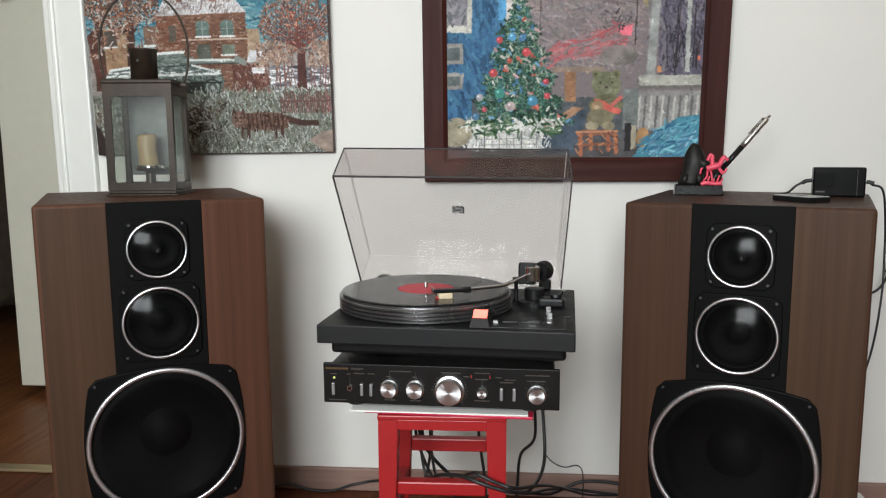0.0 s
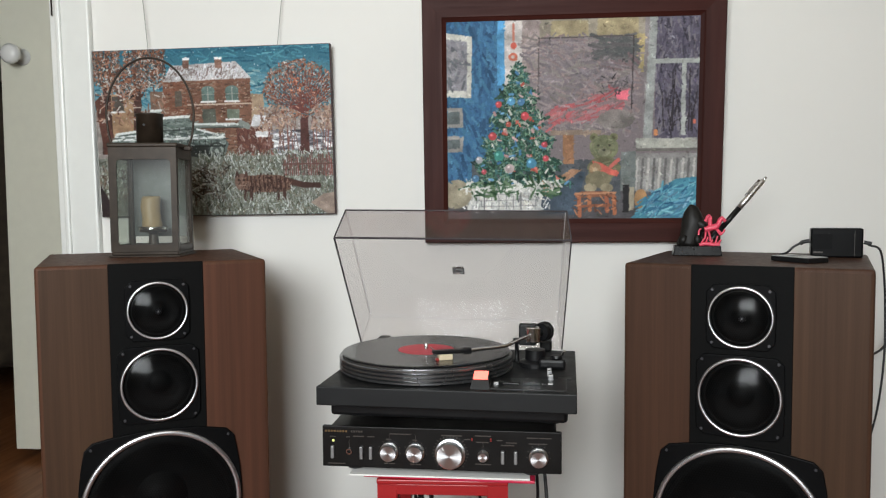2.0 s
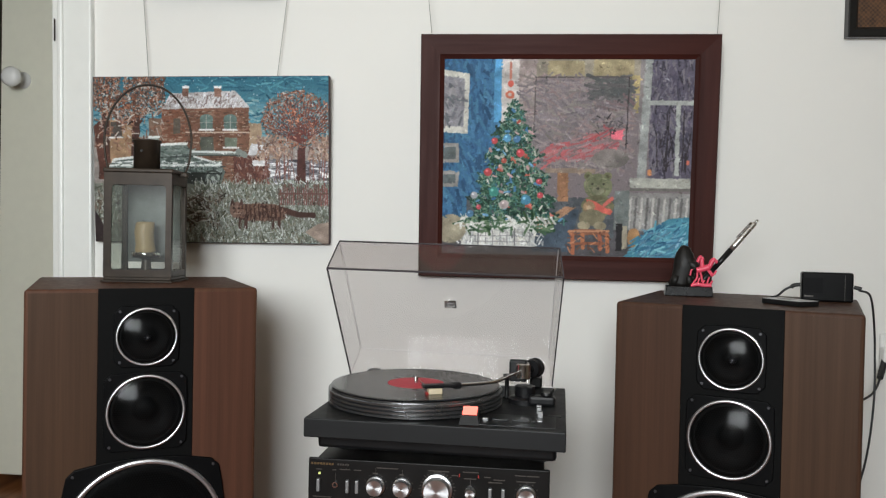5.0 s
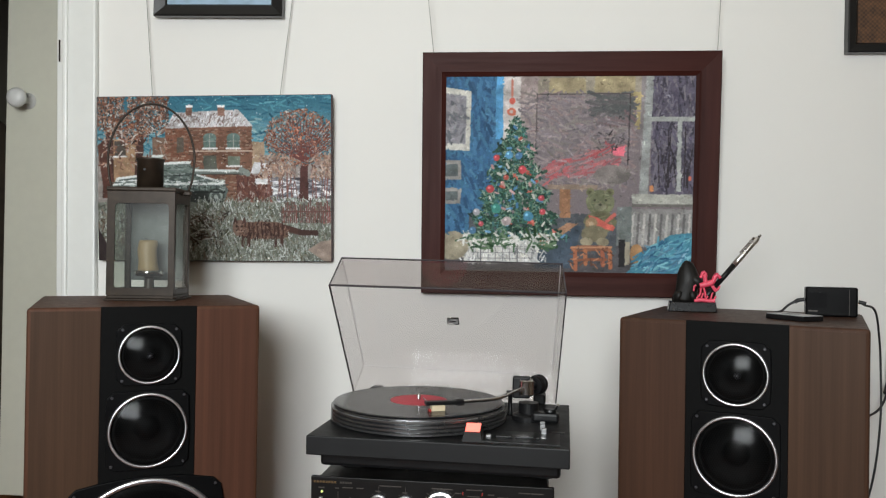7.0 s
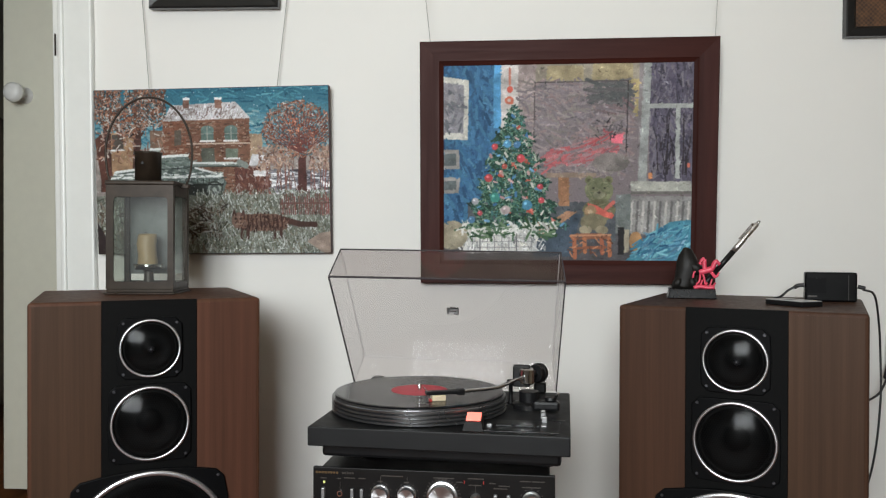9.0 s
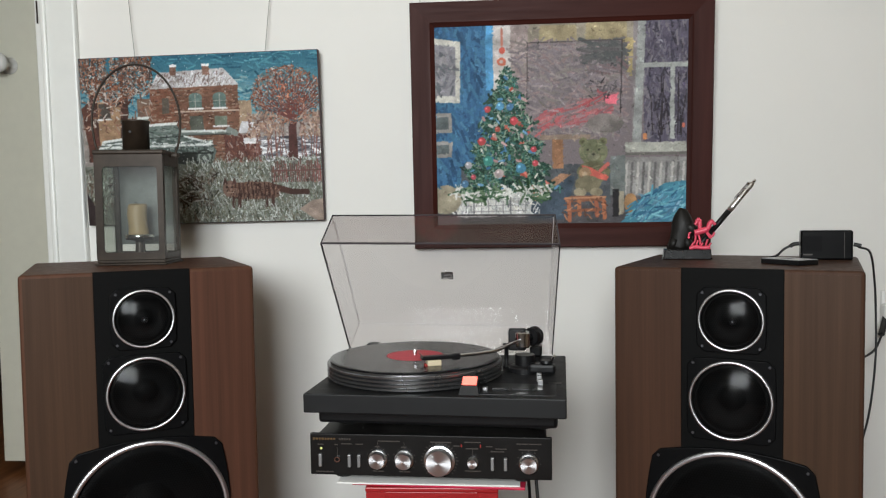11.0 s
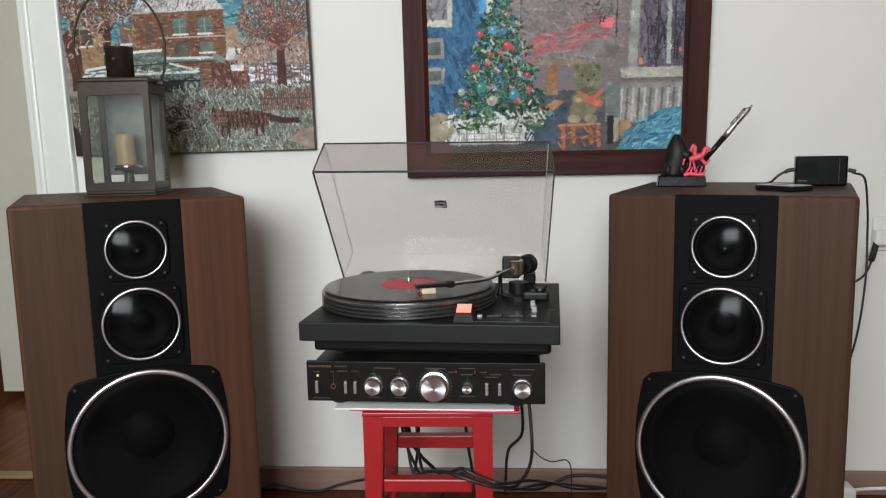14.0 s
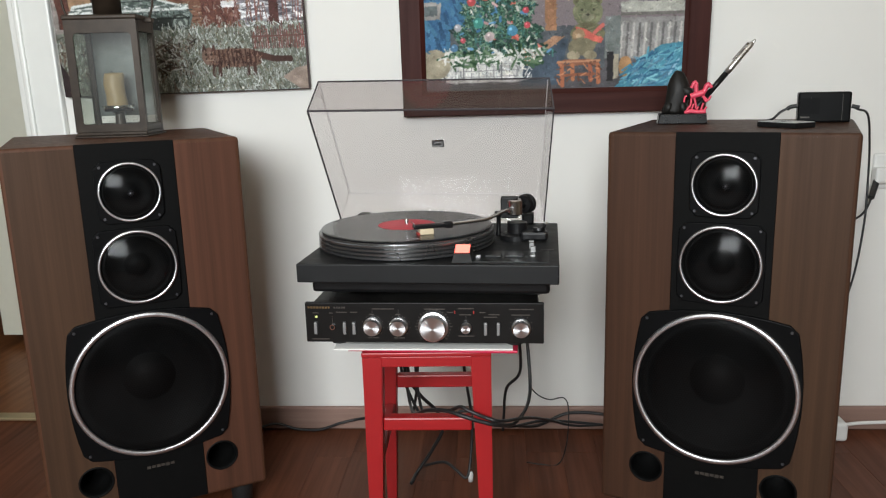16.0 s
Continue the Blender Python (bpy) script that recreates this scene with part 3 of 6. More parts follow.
part("power_light", lathe([(0, 0.003), (0.0016, 0.0026), (0.0022, 0)], 16, m=Matrix.Translation((-0.180, -0.004, 0.5285 - AZ)) @ TO_FRONT), M_LED, amp, "small yellow-green pilot light")


def bars(x, z, widths, h, mat, gap=0.0014):
    """Small print that cannot be read, as bars of its size."""
    own = None
    for w in widths:
        own = box(x, x + w, -0.0046, -0.0039, z - AZ - h / 2, z - AZ + h / 2, bm=own)
        x += w + gap
    part("print", own, mat, amp)


bars(-0.194, 0.5445, (0.0030, 0.0036, 0.0030, 0.0038, 0.0028, 0.0032, 0.0032, 0.0030), 0.0034, M_GOLD, 0.0017)
bars(-0.150, 0.5445, (0.0028, 0.0028, 0.0028, 0.0028, 0.0028), 0.0030, M_PRINT)
for x, z, ws in ((-0.186, 0.535, (0.010,)), (-0.158, 0.535, (0.006,)), (-0.146, 0.5365, (0.018,)), (-0.122, 0.5365, (0.012,)), (-0.084, 0.5425, (0.036,)), (-0.090, 0.533, (0.008,)),
                 (-0.046, 0.533, (0.008,)), (0.002, 0.5425, (0.034,)), (0.058, 0.5435, (0.026,)), (0.040, 0.537, (0.010,)), (0.093, 0.537, (0.010,)), (0.060, 0.533, (0.020,)),
                 (0.108, 0.5335, (0.018,)), (0.100, 0.529, (0.022,)), (0.142, 0.5425, (0.018, 0.020)), (0.145, 0.533, (0.030,)), (-0.094, 0.4925, (0.007, 0.010)), (-0.050, 0.4925, (0.007, 0.010)),
                 (-0.190, 0.4895, (0.030,)), (0.058, 0.4965, (0.026,))):
    bars(x, z, ws, 0.0016, M_PRINT)
bars(0.052, 0.5375, (0.0016,), 0.005, M_REDPRINT)
bars(0.083, 0.5375, (0.0016,), 0.005, M_REDPRINT)
for x in (-0.085, -0.041):
    bars(x - 0.0003, 0.5365, (0.0006,), 0.010, M_PRINT)
bars(0.0707, 0.527, (0.0006,), 0.014, M_PRINT)
bars(-0.1533, 0.523, (0.0006,), 0.014, M_PRINT)
own = None
for k in range(25):
    a = radians(-135 + 270 * k / 24)
    own = join(own, box(-0.0006, 0.0006, -0.0046, -0.0039, 0.026, 0.0295 if k % 4 else 0.031), Matrix.Translation((0.017, 0, 0.5125 - AZ)) @ Matrix.Rotation(a, 4, "Y"))
part("dial_scale", own, M_PRINT, amp)
for x in (-0.085, -0.041, 0.161):
    own = None
    for k in range(9):
        a = radians(-130 + 260 * k / 8)
        own = join(own, box(-0.0005, 0.0005, -0.0046, -0.0039, 0.0175, 0.0195), Matrix.Translation((x, 0, 0.5125 - AZ)) @ Matrix.Rotation(a, 4, "Y"))
    part("dial_scale", own, M_PRINT, amp)

# turntable, standing on the amplifier
TZ = 0.5535
tt = thing("turntable", pose(0.05, -0.848, TZ, 0, 0, -4.4), "black record player with raised smoked lid, playing", "turntable")
P0, P1 = 0.597 - TZ, 0.628 - TZ
part("plinth", box(-0.210, 0.208, 0, 0.355, P0, P1, 0.002), M_TT, tt, "black textured plinth")
part("under_tray", box(-0.204, 0.194, 0.055, 0.325, 0.012, P0 - 0.0005, 0.006), M_TTDARK, tt)
for x in (-0.165, 0.165):
    for y in (0.115, 0.295):
        part("foot", lathe([(0, 0), (0.020, 0), (0.022, 0.004), (0.020, 0.013), (0, 0.013)], 24, m=Matrix.Translation((x, y, 0))), M_RUBBER, tt)
CX, CY = -0.059, 0.170
prof = [(0, 0.0), (0.148, 0.0)]
for k in range(4):
    z = 0.001 + k * 0.0064
    prof += [(0.1535, z), (0.1555, z + 0.001), (0.1555, z + 0.0040), (0.1535, z + 0.0050), (0.1500, z + 0.0052), (0.1500, z + 0.0062)]
prof += [(0.150, 0.0275), (0.145, 0.0285), (0, 0.0285)]
part("platter", lathe(prof, 96, m=Matrix.Translation((CX, CY, P1 + 0.001))), plain("dark_machined_metal", (0.24, 0.24, 0.245), 0.28, 0.9, vary=0.08, scale=60, bump=0.0), tt, "dark metal platter with ribbed rim", smooth=False)
part("spindle", lathe([(0, 0.014), (0.002, 0.013), (0.0033, 0.010), (0.0033, 0)], 16, m=Matrix.Translation((CX, CY, P1 + 0.031))), M_CHROME, tt, smooth=True)
LPZ = 0.6585
lpm = tt.matrix_basis @ Matrix.Translation((CX, CY, LPZ - TZ))
lp = thing("vinyl_record", lpm, "black vinyl record with red label on the platter", "record")
part("disc", lathe([(0.051, 0.0018), (0.052, 0.00172), (0.060, 0.00172), (0.061, 0.0018), (0.088, 0.0018), (0.0885, 0.00174), (0.0900, 0.00174), (0.0905, 0.0018), (0.117, 0.0018), (0.1175, 0.00174), (0.119, 0.00174), (0.1195, 0.0018), (0.1465, 0.0018), (0.1505, 0.001), (0.1490, 0.0), (0.0036, 0.0), (0.0036, 0.0012), (0.051, 0.0012)], 96), M_VINYL, lp, smooth=False)
part("label", lathe([(0.0036, 0.0012), (0.0036, 0.0020), (0.0505, 0.0020), (0.0505, 0.0012)], 64), M_LABEL, lp, "red paper label")

# tonearm and controls, in the turntable's frame
def tt_part(name, own, mat, parent=None, label="", smooth=False):
    return part(name, own, mat, parent or tt, label, smooth=smooth)


arm_base = tt_part("arm_base", lathe([(0.030, 0), (0.030, 0.008), (0.024, 0.011), (0.018, 0.012), (0.018, 0.030), (0, 0.030)], 32, m=Matrix.Translation((0.135, 0.205, P1))), M_TTDARK, smooth=False)
ap = Vector((0.131, 0.207, 0.6845 - TZ))
tt_part("pivot_block", box(ap.x - 0.026, ap.x + 0.006, ap.y + 0.006, ap.y + 0.026, ap.z - 0.022, ap.z + 0.017, 0.003), M_TTDARK, arm_base)
tt_part("bearing_cup", lathe([(0, -0.014), (0.0125, -0.014), (0.0135, -0.012), (0.0135, 0.012), (0.012, 0.014), (0, 0.014)], 32, m=Matrix.Translation(ap)), M_CHROME, arm_base, "chrome bearing housing", smooth=False)
head = Vector((0.017, 0.096, 0.6725 - TZ))
mid1 = Vector((0.086, 0.126, 0.6775 - TZ))
mid2 = Vector((0.110, 0.165, 0.683 - TZ))
tonearm = tt_part("tonearm", tube([ap, ap.lerp(mid2, 0.6), mid2, mid1, mid1.lerp(head, 0.6), head], 0.0033, 12), M_CHROME, None, "chrome curved tonearm", smooth=True)
wd = (ap - mid2)
wd.z = 0
wd.normalize()
wm = Matrix.Translation(ap + wd * 0.014) @ wd.to_track_quat("Z", "Y").to_matrix().to_4x4()
tt_part("counterweight", lathe([(0, 0), (0.008, 0), (0.008, 0.012), (0.0155, 0.013), (0.0168, 0.015), (0.0168, 0.025), (0.0180, 0.026), (0.0180, 0.034), (0.0165, 0.036), (0.010, 0.036), (0.009, 0.033), (0, 0.033)], 40, m=wm), M_TTDARK, tonearm, "black counterweight", smooth=False)
hd = (head - mid1).normalized()
hm = Matrix.Translation(head) @ Matrix.Rotation(math.atan2(hd.y, hd.x), 4, "Z")
shell = tt_part("headshell", join(None, box(-0.006, 0.052, -0.008, 0.008, -0.002, 0.004, 0.002), hm), M_TTDARK, tonearm, "black headshell")
join_bm = box(-0.016, 0.000, -0.0065, 0.0065, -0.005, 0.006, 0.003)
tt_part("collar", join(None, join_bm, hm), M_TTDARK, tonearm)
tt_part("finger_lift", join(None, tube([(0.046, -0.008, 0.002), (0.047, -0.016, 0.003), (0.050, -0.022, 0.006)], 0.001, 6), hm), M_CHROME, tonearm)
tt_part("cartridge", join(None, box(0.018, 0.042, -0.0075, 0.0075, -0.0125, -0.0025, 0.002), hm), plain("ivory_plastic", lin(206, 190, 160), 0.4, bump=0.0), shell, "ivory cartridge")
tt_part("stylus", join(None, box(0.038, 0.046, -0.005, 0.005, -0.0145, -0.0090, 0.001), hm), M_REDPRINT, shell, "red stylus holder")
tt_part("arm_rest", lathe([(0, 0), (0.007, 0), (0.006, 0.004), (0.004, 0.006), (0.004, 0.034), (0.007, 0.036), (0.007, 0.044), (0, 0.044)], 16, m=Matrix.Translation((0.100, 0.235, P1))), M_TTDARK, smooth=True)
tt_part("antiskate_box", box(0.142, 0.190, 0.172, 0.198, P1 + 0.001, P1 + 0.018, 0.005), M_TTDARK)
tt_part("antiskate_dial", lathe([(0, 0), (0.010, 0), (0.011, 0.002), (0.010, 0.006), (0, 0.006)], 24, m=Matrix.Translation((0.174, 0.184, P1 + 0.018))), M_TTDARK)
tt_part("lift_lever", tube([(0.176, 0.185, P1 + 0.012), (0.186, 0.178, P1 + 0.03), (0.188, 0.172, P1 + 0.034)], 0.0022, 8), M_CHROME)
for x, y, h in ((0.162, 0.150, 0.008), (0.163, 0.122, 0.010), (0.166, 0.092, 0.010), (0.166, 0.060, 0.003), (0.079, 0.050, 0.005)):
    tt_part("button", box(x - 0.0042, x + 0.0042, y - 0.0042, y + 0.0042, P1, P1 + h, 0.001), M_BUTTON, label="small grey button")
tt_part("control_panel", box(0.066, 0.192, 0.018, 0.098, P1 - 0.0005, P1 + 0.0012, 0.0005), M_TTDARK)
for x0, x1 in ((0.090, 0.116), (0.122, 0.150), (0.154, 0.160)):
    tt_part("speed_key", box(x0, x1, 0.048, 0.064, P1 + 0.001, P1 + 0.004, 0.001), M_TTDARK)
tt_part("slider_slot", box(0.178, 0.200, 0.100, 0.112, P1, P1 + 0.0012), M_TTDARK)
own = bmesh.new()
for q in ((0.040, 0.014), (0.072, 0.014), (0.072, 0.046), (0.040, 0.046)):
    own.verts.new((q[0], q[1], P1))
for q, z in (((0.043, 0.021), 0.013), ((0.069, 0.021), 0.013), ((0.069, 0.043), 0.023), ((0.043, 0.043), 0.023)):
    own.verts.new((q[0], q[1], P1 + z))
own.verts.ensure_lookup_table()
for q in ((3, 2, 1, 0), (4, 5, 6, 7), (0, 1, 5, 4), (1, 2, 6, 5), (2, 3, 7, 6), (3, 0, 4, 7)):
    own.faces.new([own.verts[i] for i in q])
strobe_house = tt_part("strobe_housing", own, M_TTDARK)
own = bmesh.new()
for q in ((0.0445, 0.0225, 0.0142), (0.0675, 0.0225, 0.0142), (0.0675, 0.0415, 0.0229), (0.0445, 0.0415, 0.0229)):
    own.verts.new((q[0], q[1], P1 + q[2]))
own.faces.new(own.verts[:])
r = bmesh.ops.extrude_face_region(own, geom=own.faces[:])
for v in r["geom"]:
    if isinstance(v, bmesh.types.BMVert):
        v.co += Vector((0, -0.0006, 0.0012))
bmesh.ops.recalc_face_normals(own, faces=own.faces[:])
tt_part("strobe_lamp", own, M_STROBE, strobe_house, "glowing red strobe window")
for x in (-0.182, 0.150):
    tt_part("hinge", box(x - 0.012, x + 0.012, 0.338, 0.372, P1, P1 + 0.021, 0.004), M_TTDARK, label="black lid hinge")

# lid: an open tray of smoked acrylic, tilted back on its hinges
lid_len, lid_deep, lid_t = 0.324, 0.0676, 0.003
la = 0.779
ldir = Vector((0, -math.cos(la), math.sin(la)))       # from the hinge up to the front rim
lout = Vector((0, math.sin(la), math.cos(la)))        # from the rim to the back of the tray
LHW, LTAPER, LRACK = 0.2057, 0.0078, 0.0535           # half width at the rim, draft of the walls, sideways rack of the hinges


def lid_box(x0, x1, a0, a1, o0, o1, bevel=0.0, bm=None):
    """A piece of the lid: x across, a from the hinge to the front rim, o from the rim to the back; walls lean in with depth."""
    own = box(x0, x1, a0, a1, o0, o1, bevel)
    for v in own.verts:
        x, a, o = v.co
        x = x * (1 - LTAPER / LHW * o / lid_deep) - 0.0232 + LRACK * a
        p = ldir * a + lout * o
        v.co = (x, 0.3449 + p.y, 0.635 - TZ + p.z - 0.0112 * x)
    return join(bm, own)


lid = tt_part("lid", lid_box(-LHW, LHW, 0, lid_len, lid_deep - lid_t, lid_deep), M_LID, label="smoked clear acrylic lid")
for b in ((-LHW, LHW, lid_len - lid_t, lid_len, 0, lid_deep - lid_t), (-LHW, LHW, 0, lid_t, 0, lid_deep - lid_t),
          (-LHW, -LHW + lid_t, lid_t, lid_len - lid_t, 0, lid_deep - lid_t), (LHW - lid_t, LHW, lid_t, lid_len - lid_t, 0, lid_deep - lid_t)):
    w = tt_part("lid_wall", lid_box(*b), M_LID, lid)
    w.visible_shadow = False
lid.visible_shadow = False
e = 0.0016
for b in ((-LHW, LHW, lid_len - e, lid_len + 0.0004, -e, e), (-LHW - 0.0004, -LHW + e, 0, lid_len, -e, e), (LHW - e, LHW + 0.0004, 0, lid_len, -e, e),
          (-LHW, LHW, lid_len - e, lid_len + 0.0004, lid_deep - e, lid_deep + 0.0004), (-LHW - 0.0004, -LHW + e, lid_len - e, lid_len + 0.0004, 0, lid_deep),
          (LHW - e, LHW + 0.0004, lid_len - e, lid_len + 0.0004, 0, lid_deep)):
    tt_part("lid_edge", lid_box(*b), M_LIDEDGE, lid, "dark polished edge")
for b in ((-LHW + lid_t, LHW - lid_t, lid_t, lid_t + 0.0012, lid_deep - lid_t - 0.0012, lid_deep - lid_t), (-LHW + lid_t, -LHW + lid_t + 0.0008, lid_t, lid_len - lid_t, lid_deep - lid_t - 0.0008, lid_deep - lid_t),
          (LHW - lid_t - 0.0008, LHW - lid_t, lid_t, lid_len - lid_t, lid_deep - lid_t - 0.0008, lid_deep - lid_t)):
    tt_part("lid_seam", lid_box(*b), M_LIDSEAM, lid, "pale inner corner of the lid")
bx0, bx1, ba0, ba1 = -0.0105, 0.0120, 0.1540, 0.1735
badge = tt_part("lid_badge", lid_box(bx0, bx1, ba0, ba1, lid_deep - 0.0055, lid_deep - 0.0032, 0.0008), M_BUTTON, lid, "small grey badge with silver rim")
for b in ((bx0 - 0.0005, bx1 + 0.0005, ba1 - 0.0025, ba1 + 0.0006), (bx0 - 0.0005, bx1 + 0.0005, ba0 - 0.0006, ba0 + 0.0022), (bx0 - 0.0005, bx0 + 0.0013, ba0 + 0.0022, ba1 - 0.0025), (bx1 - 0.0013, bx1 + 0.0005, ba0 + 0.0022, ba1 - 0.0025),
          (bx0 + 0.005, bx1 - 0.005, 0.1615, 0.1650)):
    tt_part("badge_rim", lid_box(b[0], b[1], b[2], b[3], lid_deep - 0.0062, lid_deep - 0.0054), M_BRUSHED, badge)


# ------------------------------------------------------------------ paintings
class Canvas:
    """A small painter: shapes and brush strokes laid over one another on a fine grid."""

    def __init__(self, w, h, seed):
        self.w, self.h = w, h
        self.a = np.zeros((h, w, 3))
        self.rng = np.random.default_rng(seed)
        yy, xx = np.mgrid[0:h, 0:w]
        self.u, self.v = (xx + 0.5) / w, (yy + 0.5) / h
        self.n = self.rough(24) * 0.6 + self.rough(60) * 0.4

    def rough(self, k):
        g = self.rng.random((k + 2, k + 2))
        x, y = self.u * k, self.v * k
        i, j = x.astype(int), y.astype(int)
        fx, fy = x - i, y - j
        return (g[j, i] * (1 - fx) + g[j, i + 1] * fx) * (1 - fy) + (g[j + 1, i] * (1 - fx) + g[j + 1, i + 1] * fx) * fy

    def fill(self, mask, c, jit=0.25):
        t = 1 + jit * (self.n[mask] - 0.5) * 2
        self.a[mask] = np.clip(np.array(c)[None, :] * t[:, None], 0, 255)

    def rect(self, x0, y0, x1, y1, c, jit=0.25):
        e = (self.n - 0.5) * 0.008
        self.fill((self.u > x0 + e) & (self.u < x1 + e) & (self.v > y0 + e) & (self.v < y1 + e), c, jit)

    def ell(self, cx, cy, rx, ry, c, jit=0.25):
        self.fill(((self.u - cx) / rx) ** 2 + ((self.v - cy) / ry) ** 2 < 1 + (self.n - 0.5) * 0.3, c, jit)

    def poly(self, pts, c, jit=0.25):
        inside = np.zeros(self.u.shape, bool)
        for (x0, y0), (x1, y1) in zip(pts, pts[1:] + pts[:1]):
            if y0 == y1:
                continue
            cross = ((y0 > self.v) != (y1 > self.v)) & (self.u < (x1 - x0) * (self.v - y0) / (y1 - y0) + x0)
            inside ^= cross
        self.fill(inside, c, jit)

    def line(self, x0, y0, x1, y1, wid, c):
        """One brush stroke; wid as a share of the width."""
        ar = self.h / self.w
        px, r = wid * self.w, int(wid * self.w) + 2
        i0, i1 = int(max(0, min(x0, x1) * self.w - r)), int(min(self.w, max(x0, x1) * self.w + r + 1))
        j0, j1 = int(max(0, min(y0, y1) * self.h - r)), int(min(self.h, max(y0, y1) * self.h + r + 1))
        if i1 <= i0 or j1 <= j0:
            return
        u, v = self.u[j0:j1, i0:i1], self.v[j0:j1, i0:i1] * ar
        dx, dy = x1 - x0, (y1 - y0) * ar
        t = np.clip(((u - x0) * dx + (v - y0 * ar) * dy) / max(dx * dx + dy * dy, 1e-9), 0, 1)
        d = np.hypot(u - x0 - t * dx, v - y0 * ar - t * dy)
        m = d < wid / 2
        sub = self.a[j0:j1, i0:i1]
        sub[m] = np.clip(c, 0, 255)

    def strokes(self, count, where, length, wid, angle, colours, spread=0.4, jit=18):
        """Scattered strokes inside where(x, y)."""
        r = self.rng
        made = tries = 0
        while made < count and tries < count * 40:
            tries += 1
            x, y = r.random(), r.random()
            if not where(x, y):
                continue
            made += 1
            a = angle + r.normal() * spread
            ln = length * (0.5 + r.random())
            c = np.array(colours[r.integers(len(colours))], float) + r.normal() * jit
            dx, dy = math.cos(a) * ln / 2, math.sin(a) * ln / 2 * self.w / self.h
            self.line(x - dx, y - dy, x + dx, y + dy, wid * (0.6 + 0.8 * r.random()), c)

    def daub(self, count, length, wid, jit=14, spread=1.2):
        """Strokes in the colour already there, to break it up."""
        r = self.rng
        for _ in range(count):
            x, y = r.random(), r.random()
            c = self.a[int(y * (self.h - 1)), int(x * (self.w - 1))] * (1 + r.normal() * 0.10) + r.normal(size=3) * jit * 0.4 + r.normal() * jit * 0.5
            a = r.normal() * spread + 0.6
            dx, dy = math.cos(a) * length / 2, math.sin(a) * length / 2 * self.w / self.h
            self.line(x - dx, y - dy, x + dx, y + dy, wid * (0.5 + r.random()), c)

    def mesh(self, width, height, relief=0.0008):
        """The painted sheet in x, z with the colours laid on, facing -y."""
        w, h = self.w, self.h
        p = np.pad(self.a, ((1, 1), (1, 1), (0, 0)), mode="edge")
        self.a = 0.44 * self.a + 0.14 * (p[:-2, 1:-1] + p[2:, 1:-1] + p[1:-1, :-2] + p[1:-1, 2:])
        lum = self.a.mean(axis=2) / 255
        co = np.zeros((h, w, 3))
        co[..., 0] = np.linspace(0, width, w)[None, :]
        co[..., 2] = np.linspace(height, 0, h)[:, None]
        co[..., 1] = -relief * (lum - 0.4)
        idx = np.arange(w * h).reshape(h, w)
        quads = np.stack((idx[1:, :-1], idx[1:, 1:], idx[:-1, 1:], idx[:-1, :-1]), axis=-1).reshape(-1, 4)
        me = bpy.data.meshes.new("painted_surface")
        me.from_pydata(co.reshape(-1, 3), [], quads)
        c = self.a / 255
        c = np.where(c <= 0.04045, c / 12.92, ((c + 0.055) / 1.055) ** 2.4) * PAINT_GAIN
        c = c * 0.76 + c.mean(axis=2, keepdims=True) * 0.24
        col = np.ones((w * h, 4), np.float32)
        col[:, :3] = np.clip(c, 0, 0.9).reshape(-1, 3)
        at = me.color_attributes.new("paint", "FLOAT_COLOR", "POINT")
        at.data.foreach_set("color", col.ravel())
        me.materials.append(M_OIL)
        me.shade_smooth()
        return me


PAINT_GAIN = 1.06


